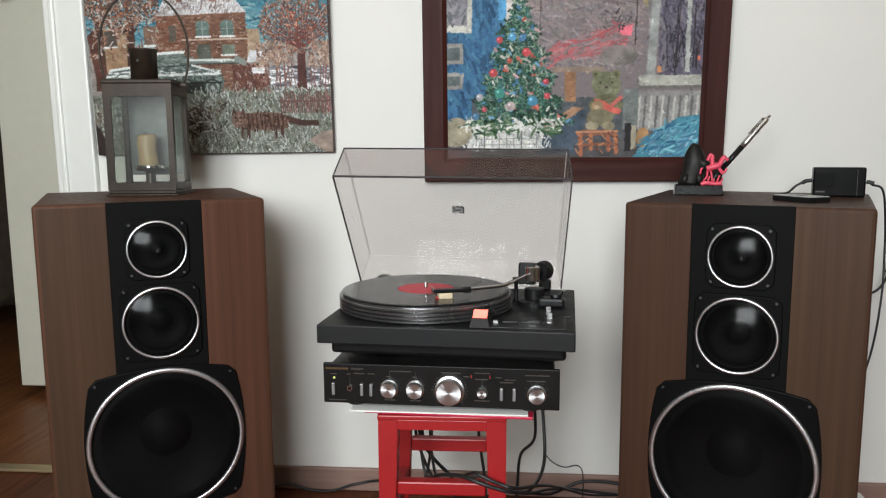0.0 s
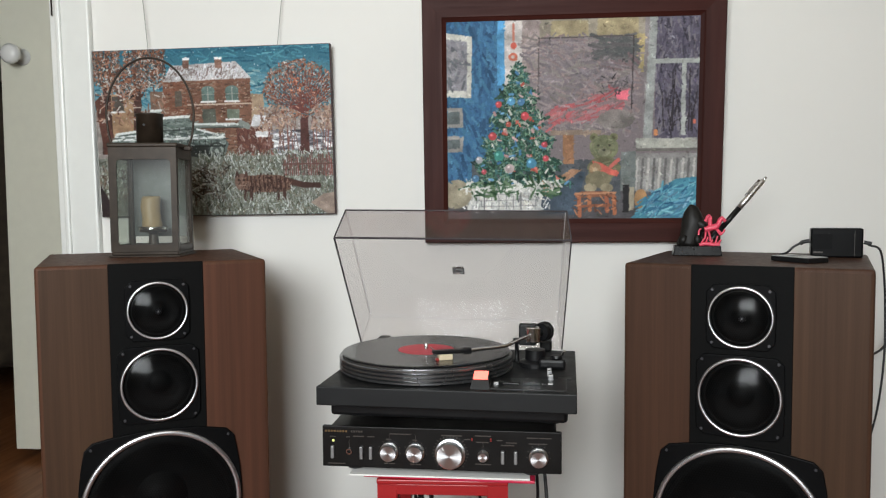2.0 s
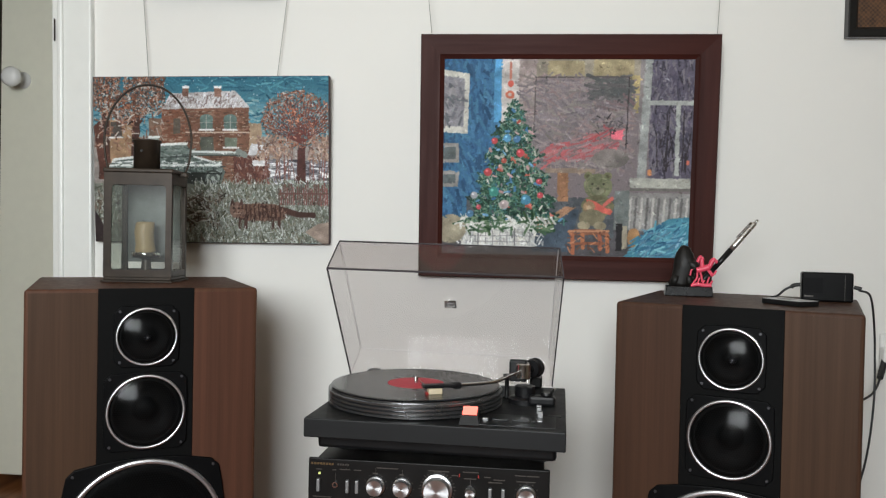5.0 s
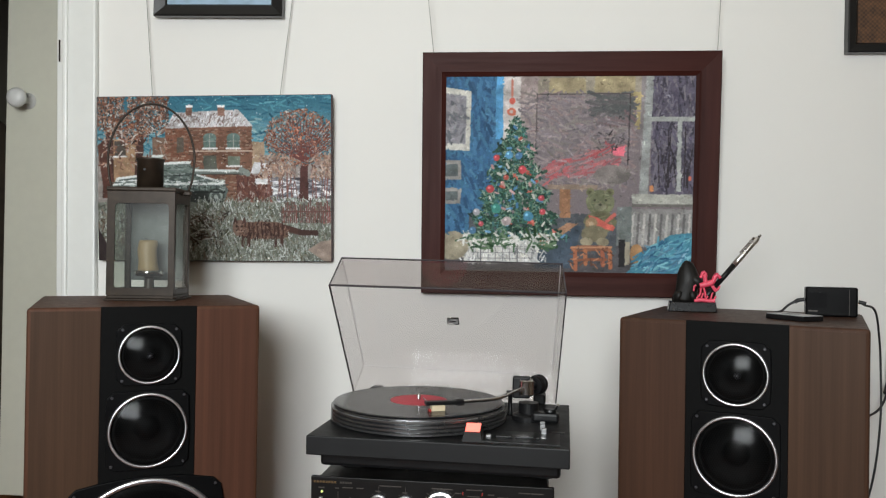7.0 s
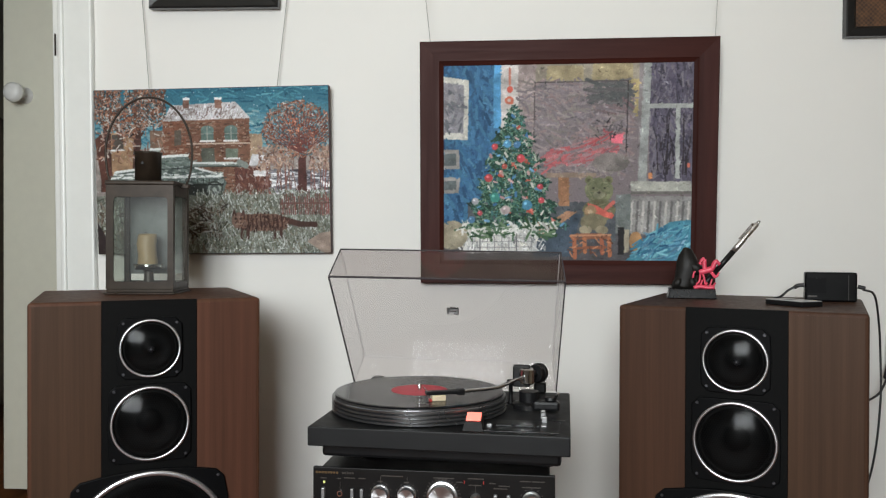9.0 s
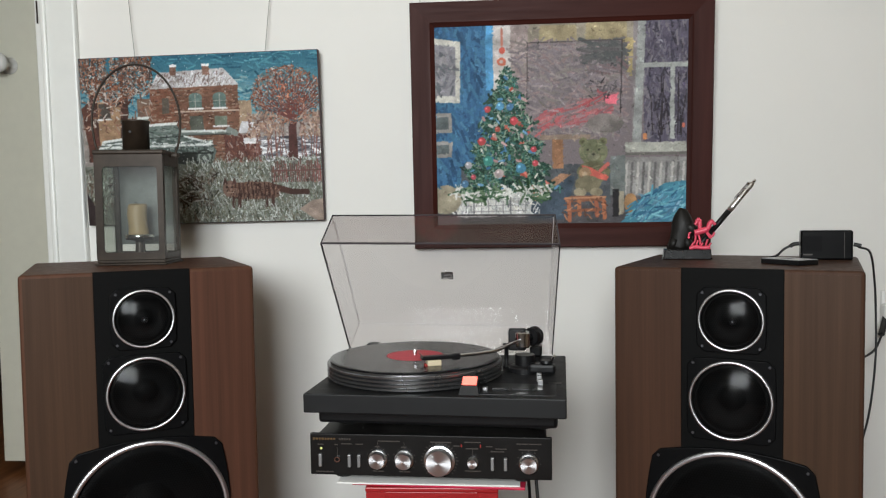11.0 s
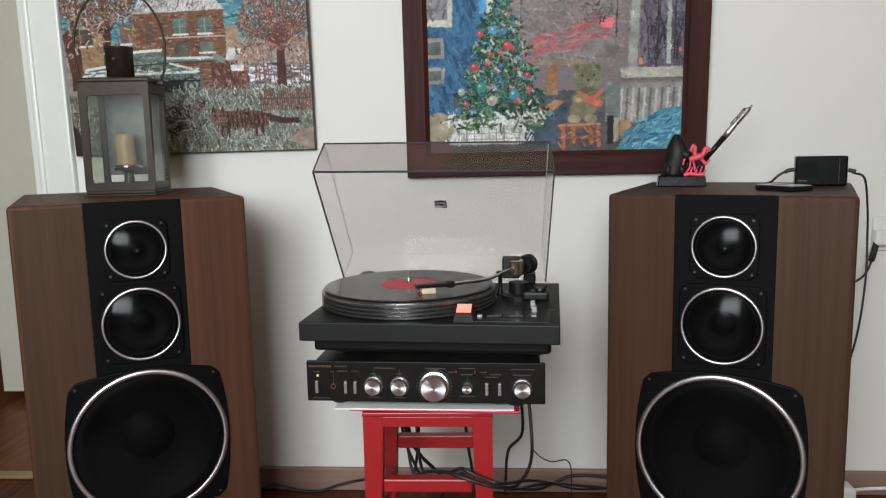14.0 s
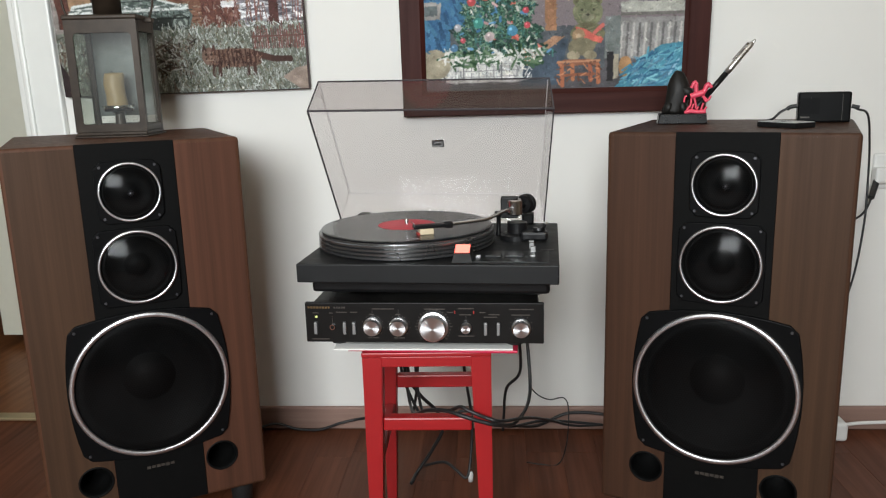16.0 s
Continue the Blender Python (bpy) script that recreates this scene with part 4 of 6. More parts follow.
def winter_scene():
    c = Canvas(520, 355, 5)
    ramp = np.clip(c.v / 0.4, 0, 1)[..., None]
    c.a[:] = np.array((20, 100, 126)) * (1 - ramp) + np.array((128, 168, 176)) * ramp
    c.strokes(500, lambda x, y: y < 0.34, 0.04, 0.006, 0.1, [(24, 106, 132), (38, 122, 146), (18, 90, 114), (54, 136, 154)], 0.3, 8)
    c.strokes(260, lambda x, y: 0.14 < y < 0.34, 0.03, 0.006, 0.1, [(70, 140, 162), (104, 160, 174), (134, 172, 178)], 0.3, 8)
    # far trees and buildings
    c.rect(0.0, 0.36, 1.0, 0.66, (150, 140, 134))
    c.rect(0.24, 0.25, 0.32, 0.6, (126, 98, 80))
    c.rect(0.66, 0.28, 0.72, 0.45, (168, 140, 110))
    c.rect(0.05, 0.26, 0.20, 0.60, (164, 128, 92))
    c.rect(0.075, 0.27, 0.125, 0.36, (80, 72, 66))
    c.rect(0.07, 0.36, 0.13, 0.37, (214, 214, 214))
    # brick house
    c.rect(0.295, 0.19, 0.405, 0.62, (126, 78, 56))
    c.rect(0.40, 0.18, 0.667, 0.64, (122, 82, 62))
    c.strokes(700, lambda x, y: 0.30 < x < 0.665 and 0.2 < y < 0.63, 0.014, 0.004, 0.0, [(116, 78, 60), (136, 96, 74), (94, 66, 54), (150, 122, 102)], 0.1, 12)
    c.poly([(0.295, 0.195), (0.335, 0.10), (0.61, 0.085), (0.672, 0.185)], (186, 182, 184))
    c.strokes(420, lambda x, y: 0.335 - 0.4 * (y - 0.1) < x < 0.615 + 0.5 * (y - 0.1) and 0.105 < y < 0.18, 0.010, 0.0036, 1.9, [(220, 220, 224), (150, 138, 134), (124, 102, 98), (200, 200, 206)], 0.5, 10)
    for x in (0.40, 0.535):
        c.rect(x - 0.014, 0.065, x + 0.014, 0.12, (130, 92, 76))
        c.rect(x - 0.015, 0.055, x + 0.015, 0.07, (226, 226, 228))
    for x in (0.487, 0.588):
        c.rect(x - 0.027, 0.245, x + 0.027, 0.315, (88, 112, 106))
        c.ell(x, 0.25, 0.027, 0.025, (96, 122, 116))
        c.line(x, 0.235, x, 0.31, 0.004, (156, 160, 152))
        c.line(x - 0.027, 0.275, x + 0.027, 0.275, 0.003, (156, 160, 152))
        c.line(x - 0.03, 0.318, x + 0.03, 0.318, 0.008, (226, 226, 226))
    c.rect(0.46, 0.36, 0.515, 0.45, (84, 88, 78))
    c.rect(0.565, 0.365, 0.615, 0.42, (112, 124, 108))
    c.line(0.56, 0.425, 0.62, 0.425, 0.009, (226, 226, 226))
    c.line(0.40, 0.335, 0.667, 0.335, 0.006, (196, 170, 150))
    c.rect(0.345, 0.25, 0.375, 0.34, (92, 84, 74))
    # annexe
    c.rect(0.60, 0.48, 0.75, 0.64, (104, 62, 52))
    c.strokes(160, lambda x, y: 0.60 < x < 0.75 and 0.48 < y < 0.64, 0.016, 0.004, 1.4, [(128, 78, 62), (84, 52, 46), (150, 128, 118), (110, 70, 58)], 0.5, 8)
    c.poly([(0.66, 0.47), (0.675, 0.40), (0.73, 0.41), (0.745, 0.47)], (206, 206, 210))
    c.rect(0.68, 0.50, 0.74, 0.535, (220, 220, 222))
    # snowed cars and thin trees
    c.rect(0.755, 0.52, 1.0, 0.64, (176, 178, 182))
    c.strokes(160, lambda x, y: x > 0.755 and 0.5 < y < 0.64, 0.05, 0.007, 0.0, [(226, 228, 232), (120, 120, 128), (206, 206, 212), (96, 92, 100)], 0.2)
    for k in range(26):
        x = 0.70 + 0.3 * c.rng.random()
        c.line(x, 0.62, x + 0.02 * c.rng.normal(), 0.36 + 0.1 * c.rng.random(), 0.0035, (112 + 30 * c.rng.random(), 84, 76))
    # right tree
    c.poly([(0.865, 0.64), (0.872, 0.36), (0.90, 0.36), (0.905, 0.64)], (84, 50, 45))
    crown = lambda x, y: ((x - 0.865) / 0.145) ** 2 + ((y - 0.255) / 0.17) ** 2 < 1
    c.strokes(1700, crown, 0.013, 0.0038, 0.8, [(150, 86, 60), (126, 72, 54), (166, 108, 78), (104, 108, 106), (76, 118, 126), (94, 56, 48), (170, 166, 162), (58, 116, 132)], 1.2, 14)
    for k in range(26):
        a = -1.57 + (k - 13) * 0.10
        c.line(0.884, 0.40, 0.884 + 0.15 * math.cos(a), 0.36 + 0.22 * math.sin(a), 0.004, (110, 58, 52))
    c.strokes(260, crown, 0.008, 0.0030, 0.8, [(160, 84, 58), (172, 112, 84), (120, 138, 142), (96, 128, 134)], 1.2)
    c.strokes(60, lambda x, y: ((x - 0.85) / 0.04) ** 2 + ((y - 0.23) / 0.04) ** 2 < 1, 0.012, 0.004, 0.8, [(184, 92, 58), (200, 116, 74)], 1.2)
    c.strokes(200, lambda x, y: x > 0.70 and 0.36 < y < 0.50 and (x < 0.85 or x > 0.92), 0.02, 0.005, 1.2, [(164, 126, 102), (172, 144, 124), (140, 110, 98)], 0.8)
    # left trees
    for x0, x1 in ((0.02, 0.085), (0.155, 0.205)):
        c.poly([(x0, 0.62), (x0 + 0.02, 0.2), (x0 + 0.05, 0.2), (x1 - 0.012, 0.62)], (80, 54, 47))
    c.poly([(0.0, 0.30), (0.03, 0.26), (0.09, 0.62), (0.03, 0.62)], (92, 56, 46))
    left = lambda x, y: x < 0.31 and y < 0.30 - 0.12 * abs(x - 0.14) / 0.15 and not (0.115 < x < 0.135 and y < 0.1)
    c.strokes(1900, left, 0.012, 0.0038, 0.8, [(146, 88, 60), (120, 74, 56), (160, 110, 82), (96, 62, 50), (176, 170, 164), (84, 80, 78), (74, 56, 48)], 1.2, 14)
    c.strokes(120, lambda x, y: x < 0.3 and 0.2 < y < 0.45, 0.02, 0.005, 1.0, [(176, 164, 154), (152, 106, 82), (118, 80, 66)], 1.0)
    # armoured vehicle
    c.poly([(0.06, 0.56), (0.085, 0.50), (0.19, 0.485), (0.21, 0.415), (0.40, 0.405), (0.43, 0.475), (0.545, 0.525), (0.565, 0.57), (0.54, 0.67), (0.08, 0.67)], (84, 98, 94))
    c.poly([(0.08, 0.575), (0.55, 0.575), (0.535, 0.68), (0.09, 0.68)], (52, 56, 52))
    c.poly([(0.21, 0.42), (0.40, 0.41), (0.43, 0.475), (0.20, 0.49)], (104, 118, 112))
    c.rect(0.235, 0.365, 0.285, 0.41, (150, 160, 154))
    c.strokes(260, lambda x, y: 0.07 < x < 0.55 and 0.42 + 0.09 * (x > 0.43 or x < 0.2) < y < 0.575, 0.022, 0.0045, 0.05, [(96, 112, 106), (122, 136, 130), (72, 84, 80), (138, 150, 146)], 0.25, 8)
    c.line(0.425, 0.458, 0.645, 0.462, 0.022, (112, 124, 118))
    c.line(0.425, 0.450, 0.645, 0.454, 0.009, (206, 212, 210))
    c.line(0.425, 0.472, 0.645, 0.474, 0.004, (58, 64, 60))
    c.line(0.622, 0.448, 0.648, 0.470, 0.024, (128, 138, 132))
    for x0, y0, x1, y1, wd in ((0.07, 0.535, 0.545, 0.53, 0.009), (0.085, 0.50, 0.19, 0.482, 0.010), (0.21, 0.412, 0.40, 0.402, 0.011), (0.24, 0.362, 0.285, 0.362, 0.008), (0.08, 0.515, 0.20, 0.508, 0.006), (0.43, 0.478, 0.54, 0.522, 0.008)):
        c.line(x0, y0, x1, y1, wd, (214, 220, 218))
    c.strokes(90, lambda x, y: 0.07 < x < 0.55 and abs(y - 0.525) < 0.018, 0.016, 0.004, 0.0, [(224, 228, 226), (168, 180, 176), (96, 108, 102)], 0.3, 8)
    for x, y, r in ((0.512, 0.612, 0.036), (0.452, 0.66, 0.030), (0.385, 0.665, 0.030), (0.12, 0.64, 0.030)):
        c.ell(x, y, r, r * 1.47, (58, 64, 60))
        c.ell(x, y, r * 0.78, r * 1.12, (126, 138, 130))
        c.ell(x, y, r * 0.55, r * 0.8, (74, 82, 78))
        c.ell(x, y, r * 0.26, r * 0.38, (140, 150, 142))
    for k in range(18):
        c.line(0.09 + 0.025 * k, 0.548, 0.092 + 0.025 * k, 0.574, 0.003, (50, 56, 54))
    c.line(0.08, 0.585, 0.55, 0.582, 0.005, (40, 44, 42))
    c.line(0.21, 0.488, 0.43, 0.478, 0.003, (48, 54, 52))
    # frosted field
    c.rect(0.0, 0.645, 1.0, 1.0, (116, 120, 110))
    c.strokes(900, lambda x, y: y > 0.64, 0.022, 0.0035, 1.5, [(84, 86, 72), (70, 72, 60), (104, 98, 84)], 0.5)
    c.strokes(3200, lambda x, y: y > 0.62 and (x > 0.42 or y > 0.70), 0.020, 0.0026, 1.45, [(172, 178, 172), (146, 154, 146), (124, 132, 118), (196, 202, 198), (106, 112, 96), (90, 94, 78), (112, 106, 84)], 0.5, 9)
    c.strokes(420, lambda x, y: x < 0.56 and 0.68 < y < 0.98 and c.n[int(y * 354), int(x * 519)] + 0.25 * (0.5 - x) > 0.56, 0.022, 0.0042, 1.3, [(72, 60, 50), (94, 76, 62), (112, 100, 86), (58, 52, 46), (150, 150, 144)], 0.8)
    c.strokes(120, lambda x, y: (x - 0.44) ** 2 * 40 + (y - 0.80) ** 2 * 14 < 0.12, 0.03, 0.004, 0.4, [(62, 50, 42), (88, 70, 56), (164, 164, 158)], 0.6)
    # fence
    for k in range(24):
        x = 0.79 + 0.21 * k / 24
        c.line(x, 0.66 + 0.012 * c.rng.normal(), x + 0.003, 0.765, 0.0055, (116 + 14 * c.rng.normal(), 74, 68))
    c.line(0.79, 0.70, 1.0, 0.70, 0.005, (108, 70, 64))
    c.daub(3000, 0.006, 0.0026, 10)
    # striped cat
    c.poly([(0.60, 0.755), (0.64, 0.765), (0.70, 0.76), (0.78, 0.765), (0.815, 0.79), (0.82, 0.85), (0.79, 0.865), (0.70, 0.865), (0.645, 0.86), (0.605, 0.845)], (112, 84, 70))
    c.ell(0.612, 0.80, 0.030, 0.050, (120, 92, 78))
    for x in (0.594, 0.632):
        c.poly([(x - 0.011, 0.775), (x, 0.728), (x + 0.011, 0.77)], (84, 56, 48))
    for x in (0.628, 0.652, 0.765, 0.792):
        c.line(x, 0.85, x - 0.002, 0.905, 0.014, (76, 50, 43))
    c.line(0.80, 0.795, 0.87, 0.825, 0.024, (80, 52, 44))
    c.line(0.87, 0.825, 0.935, 0.828, 0.022, (72, 48, 42))
    cat = lambda x, y: ((x - 0.71) / 0.11) ** 2 + ((y - 0.812) / 0.05) ** 2 < 1
    c.strokes(70, cat, 0.026, 0.0045, 1.75, [(54, 36, 32), (62, 42, 36)], 0.25, 5)
    c.strokes(220, cat, 0.012, 0.0028, 1.5, [(118, 82, 64), (84, 56, 46), (108, 74, 58), (136, 104, 86)], 0.6, 8)
    c.strokes(60, lambda x, y: ((x - 0.612) / 0.028) ** 2 + ((y - 0.80) / 0.045) ** 2 < 1, 0.010, 0.0028, 1.0, [(132, 106, 92), (64, 44, 38), (112, 82, 68)], 0.8, 8)
    c.strokes(90, lambda x, y: 0.59 < x < 0.93 and 0.875 < y < 0.92, 0.022, 0.0026, 1.45, [(186, 190, 186), (150, 154, 146), (112, 116, 102)], 0.4, 10)
    c.poly([(0.90, 0.93), (0.955, 0.88), (1.0, 0.87), (1.0, 1.0), (0.97, 1.0)], (150, 130, 116))
    c.poly([(0.0, 0.80), (0.05, 0.93), (0.07, 1.0), (0.0, 1.0)], (54, 44, 44))
    c.daub(1400, 0.006, 0.0022, 10)
    for k in range(9):
        x = 0.65 + 0.018 * k
        c.line(x, 0.768 + 0.004 * (k % 3), x + 0.004, 0.845, 0.0055, (70, 44, 36))
    for x, y in ((0.600, 0.79), (0.622, 0.79)):
        c.ell(x, y, 0.005, 0.007, (56, 40, 34))
    c.line(0.60, 0.822, 0.626, 0.822, 0.005, (150, 122, 104))
    # falling snow
    for _ in range(300):
        x, y = c.rng.random(), c.rng.random() * 0.75
        c.line(x, y, x, y, 0.0018 + 0.0024 * c.rng.random(), (214, 220, 222))
    return c


def christmas_scene():
    c = Canvas(440, 350, 9)
    c.a[:] = (124, 112, 116)
    c.rect(0.0, 0.0, 0.235, 1.0, (36, 104, 152))
    c.strokes(500, lambda x, y: x < 0.23 and y < 0.85, 0.06, 0.012, 1.3, [(30, 92, 136), (38, 108, 154), (28, 80, 118), (46, 114, 152)], 0.4, 6)
    c.rect(0.205, 0.0, 0.235, 0.32, (48, 150, 206))
    c.rect(0.235, 0.0, 0.305, 0.42, (196, 188, 184))
    c.rect(0.305, 0.0, 0.375, 0.55, (164, 146, 142))
    c.rect(0.375, 0.0, 0.80, 0.10, (150, 140, 122))
    c.rect(0.42, 0.01, 0.565, 0.085, (166, 150, 110))
    c.rect(0.60, 0.0, 0.76, 0.085, (164, 148, 108))
    c.rect(0.74, 0.08, 0.785, 0.27, (172, 154, 100))
    c.rect(0.785, 0.0, 0.81, 0.6, (134, 126, 128))
    c.rect(0.37, 0.09, 0.745, 0.55, (120, 110, 116))
    c.strokes(700, lambda x, y: 0.31 < x < 0.76 and 0.09 < y < 0.56, 0.045, 0.007, 0.2, [(136, 124, 128), (122, 112, 118), (148, 134, 134), (132, 124, 120), (144, 122, 122)], 0.6, 6)
    c.strokes(150, lambda x, y: 0.60 < x < 0.745 and 0.09 < y < 0.22 - 0.25 * (0.745 - x), 0.05, 0.011, 0.15, [(92, 94, 94), (86, 90, 90), (104, 100, 102)], 0.4, 4)
    c.strokes(30, lambda x, y: 0.60 < x < 0.745 and 0.19 < y < 0.25, 0.05, 0.009, 0.3, [(126, 104, 108), (112, 100, 104)], 0.3, 5)
    c.line(0.37, 0.092, 0.745, 0.088, 0.004, (84, 76, 78))
    c.line(0.372, 0.09, 0.368, 0.40, 0.004, (92, 84, 84))
    c.line(0.744, 0.09, 0.738, 0.45, 0.005, (70, 64, 66))
    c.poly([(0.42, 0.51), (0.46, 0.465), (0.56, 0.44), (0.63, 0.405), (0.655, 0.43), (0.60, 0.465), (0.50, 0.50)], (184, 84, 90))
    c.strokes(110, lambda x, y: 0.42 < x < 0.70 and abs(y - (0.50 - 0.36 * (x - 0.42))) < 0.055, 0.05, 0.008, -0.3, [(196, 88, 94), (176, 86, 94), (150, 112, 116), (178, 104, 106), (138, 116, 118)], 0.3, 10)
    c.poly([(0.675, 0.365), (0.727, 0.352), (0.722, 0.405), (0.68, 0.40)], (236, 92, 116))
    c.ell(0.68, 0.50, 0.075, 0.05, (128, 120, 116))
    c.strokes(40, lambda x, y: 0.6 < x < 0.72 and 0.28 < y < 0.37, 0.018, 0.003, 0.9, [(76, 72, 76), (94, 90, 92)], 1.0)
    # window
    c.rect(0.83, 0.0, 1.0, 0.60, (92, 86, 104))
    c.strokes(260, lambda x, y: x > 0.83 and y < 0.58, 0.04, 0.006, 1.5, [(84, 78, 98), (108, 102, 118), (64, 60, 72), (120, 114, 124)], 0.35, 7)
    for k in range(14):
        x = 0.86 + 0.12 * c.rng.random()
        c.line(x, 0.56, x + 0.02 * c.rng.normal(), 0.25 + 0.2 * c.rng.random(), 0.004, (56, 50, 56))
    c.poly([(0.785, 0.62), (0.805, 0.0), (0.835, 0.0), (0.82, 0.62)], (152, 156, 154))
    c.rect(0.82, 0.205, 1.0, 0.228, (160, 164, 160))
    c.rect(0.932, 0.22, 0.950, 0.58, (164, 168, 164))
    c.rect(0.76, 0.595, 1.0, 0.65, (166, 166, 156))
    c.rect(0.76, 0.645, 1.0, 0.66, (108, 104, 100))
    c.line(0.835, 0.56, 0.835, 0.575, 0.015, (214, 132, 66))
    c.line(0.985, 0.51, 0.985, 0.52, 0.012, (216, 100, 70))
    # radiator
    c.rect(0.75, 0.67, 1.0, 0.86, (142, 140, 138))
    for k in range(11):
        x = 0.765 + 0.0225 * k
        c.line(x, 0.70, x - 0.006, 0.85, 0.009, (106, 104, 104) if k % 2 else (184, 180, 174))
    c.rect(0.70, 0.66, 0.76, 0.90, (116, 124, 122))
    # pictures on the blue wall
    c.poly([(0.0, 0.055), (0.105, 0.075), (0.10, 0.38), (0.0, 0.375)], (186, 184, 174))
    c.poly([(0.0, 0.085), (0.085, 0.10), (0.082, 0.345), (0.0, 0.34)], (128, 126, 134))
    c.strokes(60, lambda x, y: x < 0.08 and 0.12 < y < 0.34, 0.03, 0.008, 1.2, [(96, 100, 106), (146, 142, 146), (112, 112, 120)], 0.7, 6)
    for y0, y1 in ((0.43, 0.53), (0.57, 0.655)):
        c.rect(0.0, y0, 0.066, y1, (150, 146, 142))
        c.rect(0.0, y0 + 0.018, 0.053, y1 - 0.018, (92, 102, 104))
    # lower dark area, chest, table
    c.rect(0.0, 0.86, 1.0, 1.0, (86, 84, 88))
    c.rect(0.10, 0.70, 0.70, 0.90, (84, 90, 96))
    c.rect(0.47, 0.55, 0.512, 0.72, (162, 112, 72))
    c.rect(0.42, 0.55, 0.62, 0.575, (150, 128, 110))
    c.poly([(0.37, 0.90), (0.50, 0.76), (0.56, 0.76), (0.52, 0.98), (0.37, 0.98)], (66, 82, 98))
    c.poly([(0.37, 0.86), (0.50, 0.745), (0.545, 0.75), (0.40, 0.885)], (166, 120, 86))
    c.rect(0.08, 0.82, 0.385, 0.96, (202, 202, 198))
    c.strokes(320, lambda x, y: 0.06 < x < 0.42 and 0.80 < y < 0.95, 0.022, 0.0045, 1.3, [(222, 222, 218), (186, 186, 184), (160, 164, 164), (210, 206, 196)], 0.6)
    for k in range(9):
        x = 0.12 + 0.03 * k
        c.line(x, 0.86 + 0.02 * (k % 2), x, 0.95, 0.003, (96, 96, 100))
    for k in range(3):
        c.line(0.11, 0.875 + 0.03 * k, 0.37, 0.87 + 0.03 * k, 0.0025, (120, 120, 124))
    c.ell(0.035, 0.87, 0.065, 0.075, (156, 146, 120))
    # tree
    tree = lambda x, y: 0.21 < y < 0.83 and abs(x - 0.287) < 0.200 * ((y - 0.19) / 0.62) ** 0.85 * (0.90 + 0.14 * math.sin(y * 55))
    c.strokes(520, tree, 0.030, 0.008, 0.5, [(30, 62, 50), (40, 76, 58), (26, 52, 46)], 0.8, 6)
    c.strokes(1300, tree, 0.020, 0.0042, 0.5, [(48, 92, 72), (70, 116, 90), (34, 72, 62), (104, 140, 112), (56, 116, 108), (140, 164, 142), (44, 102, 100), (38, 80, 66)], 0.9, 10)
    c.strokes(70, tree, 0.014, 0.008, 0.5, [(198, 80, 60), (196, 150, 150), (190, 190, 180), (60, 130, 180)], 0.9)
    c.strokes(90, lambda x, y: 0.06 < x < 0.46 and 0.80 < y < 0.88, 0.035, 0.009, 0.3, [(60, 96, 66), (90, 120, 84), (206, 206, 200)], 0.6)
    c.daub(2400, 0.010, 0.0034, 6)
    for x, y, r, col in ((0.315, 0.475, 0.019, (214, 48, 62)), (0.185, 0.575, 0.019, (206, 52, 60)), (0.21, 0.415, 0.015, (206, 52, 60)), (0.21, 0.675, 0.023, (44, 150, 136)),
                         (0.342, 0.715, 0.024, (54, 150, 190)), (0.262, 0.40, 0.018, (56, 142, 190)), (0.30, 0.405, 0.017, (60, 130, 186)), (0.255, 0.74, 0.021, (198, 176, 176)),
                         (0.395, 0.62, 0.014, (190, 50, 66)), (0.40, 0.69, 0.014, (200, 50, 66)), (0.130, 0.695, 0.017, (178, 178, 186)), (0.15, 0.755, 0.012, (206, 66, 84)), (0.25, 0.515, 0.013, (200, 80, 62)),
                         (0.115, 0.79, 0.017, (70, 130, 176)), (0.235, 0.545, 0.01, (196, 140, 130))):
        r *= 0.88
        c.ell(x, y, r, r * 1.25, tuple(q * 0.94 for q in col))
        c.ell(x - r * 0.3, y - r * 0.4, r * 0.3, r * 0.35, tuple(min(255, q + 60) for q in col))
    c.line(0.27, 0.02, 0.27, 0.10, 0.008, (196, 110, 86))
    c.ell(0.271, 0.125, 0.012, 0.017, (206, 76, 52))
    c.ell(0.268, 0.18, 0.018, 0.020, (204, 96, 62))
    c.ell(0.268, 0.18, 0.008, 0.009, (190, 170, 160))
    # toy bear on a chair
    for x in (0.592, 0.670):
        c.ell(x, 0.588, 0.017, 0.021, (122, 124, 84))
        c.ell(x, 0.59, 0.008, 0.010, (96, 96, 66))
    c.ell(0.632, 0.64, 0.056, 0.066, (116, 120, 86))
    c.strokes(90, lambda x, y: ((x - 0.632) / 0.055) ** 2 + ((y - 0.64) / 0.065) ** 2 < 1, 0.014, 0.004, 0.4, [(130, 134, 98), (104, 108, 76), (122, 120, 90)], 0.9, 6)
    c.ell(0.632, 0.662, 0.024, 0.022, (136, 136, 106))
    c.ell(0.632, 0.652, 0.007, 0.006, (80, 78, 62))
    for x in (0.61, 0.654):
        c.ell(x, 0.628, 0.005, 0.006, (72, 72, 58))
    c.ell(0.632, 0.74, 0.066, 0.056, (112, 110, 78))
    c.strokes(60, lambda x, y: ((x - 0.632) / 0.064) ** 2 + ((y - 0.74) / 0.05) ** 2 < 1, 0.016, 0.004, 1.0, [(130, 126, 92), (94, 94, 68), (140, 120, 92)], 0.8, 6)
    c.poly([(0.585, 0.705), (0.62, 0.715), (0.66, 0.745), (0.695, 0.765), (0.685, 0.785), (0.63, 0.768), (0.60, 0.745)], (214, 86, 66))
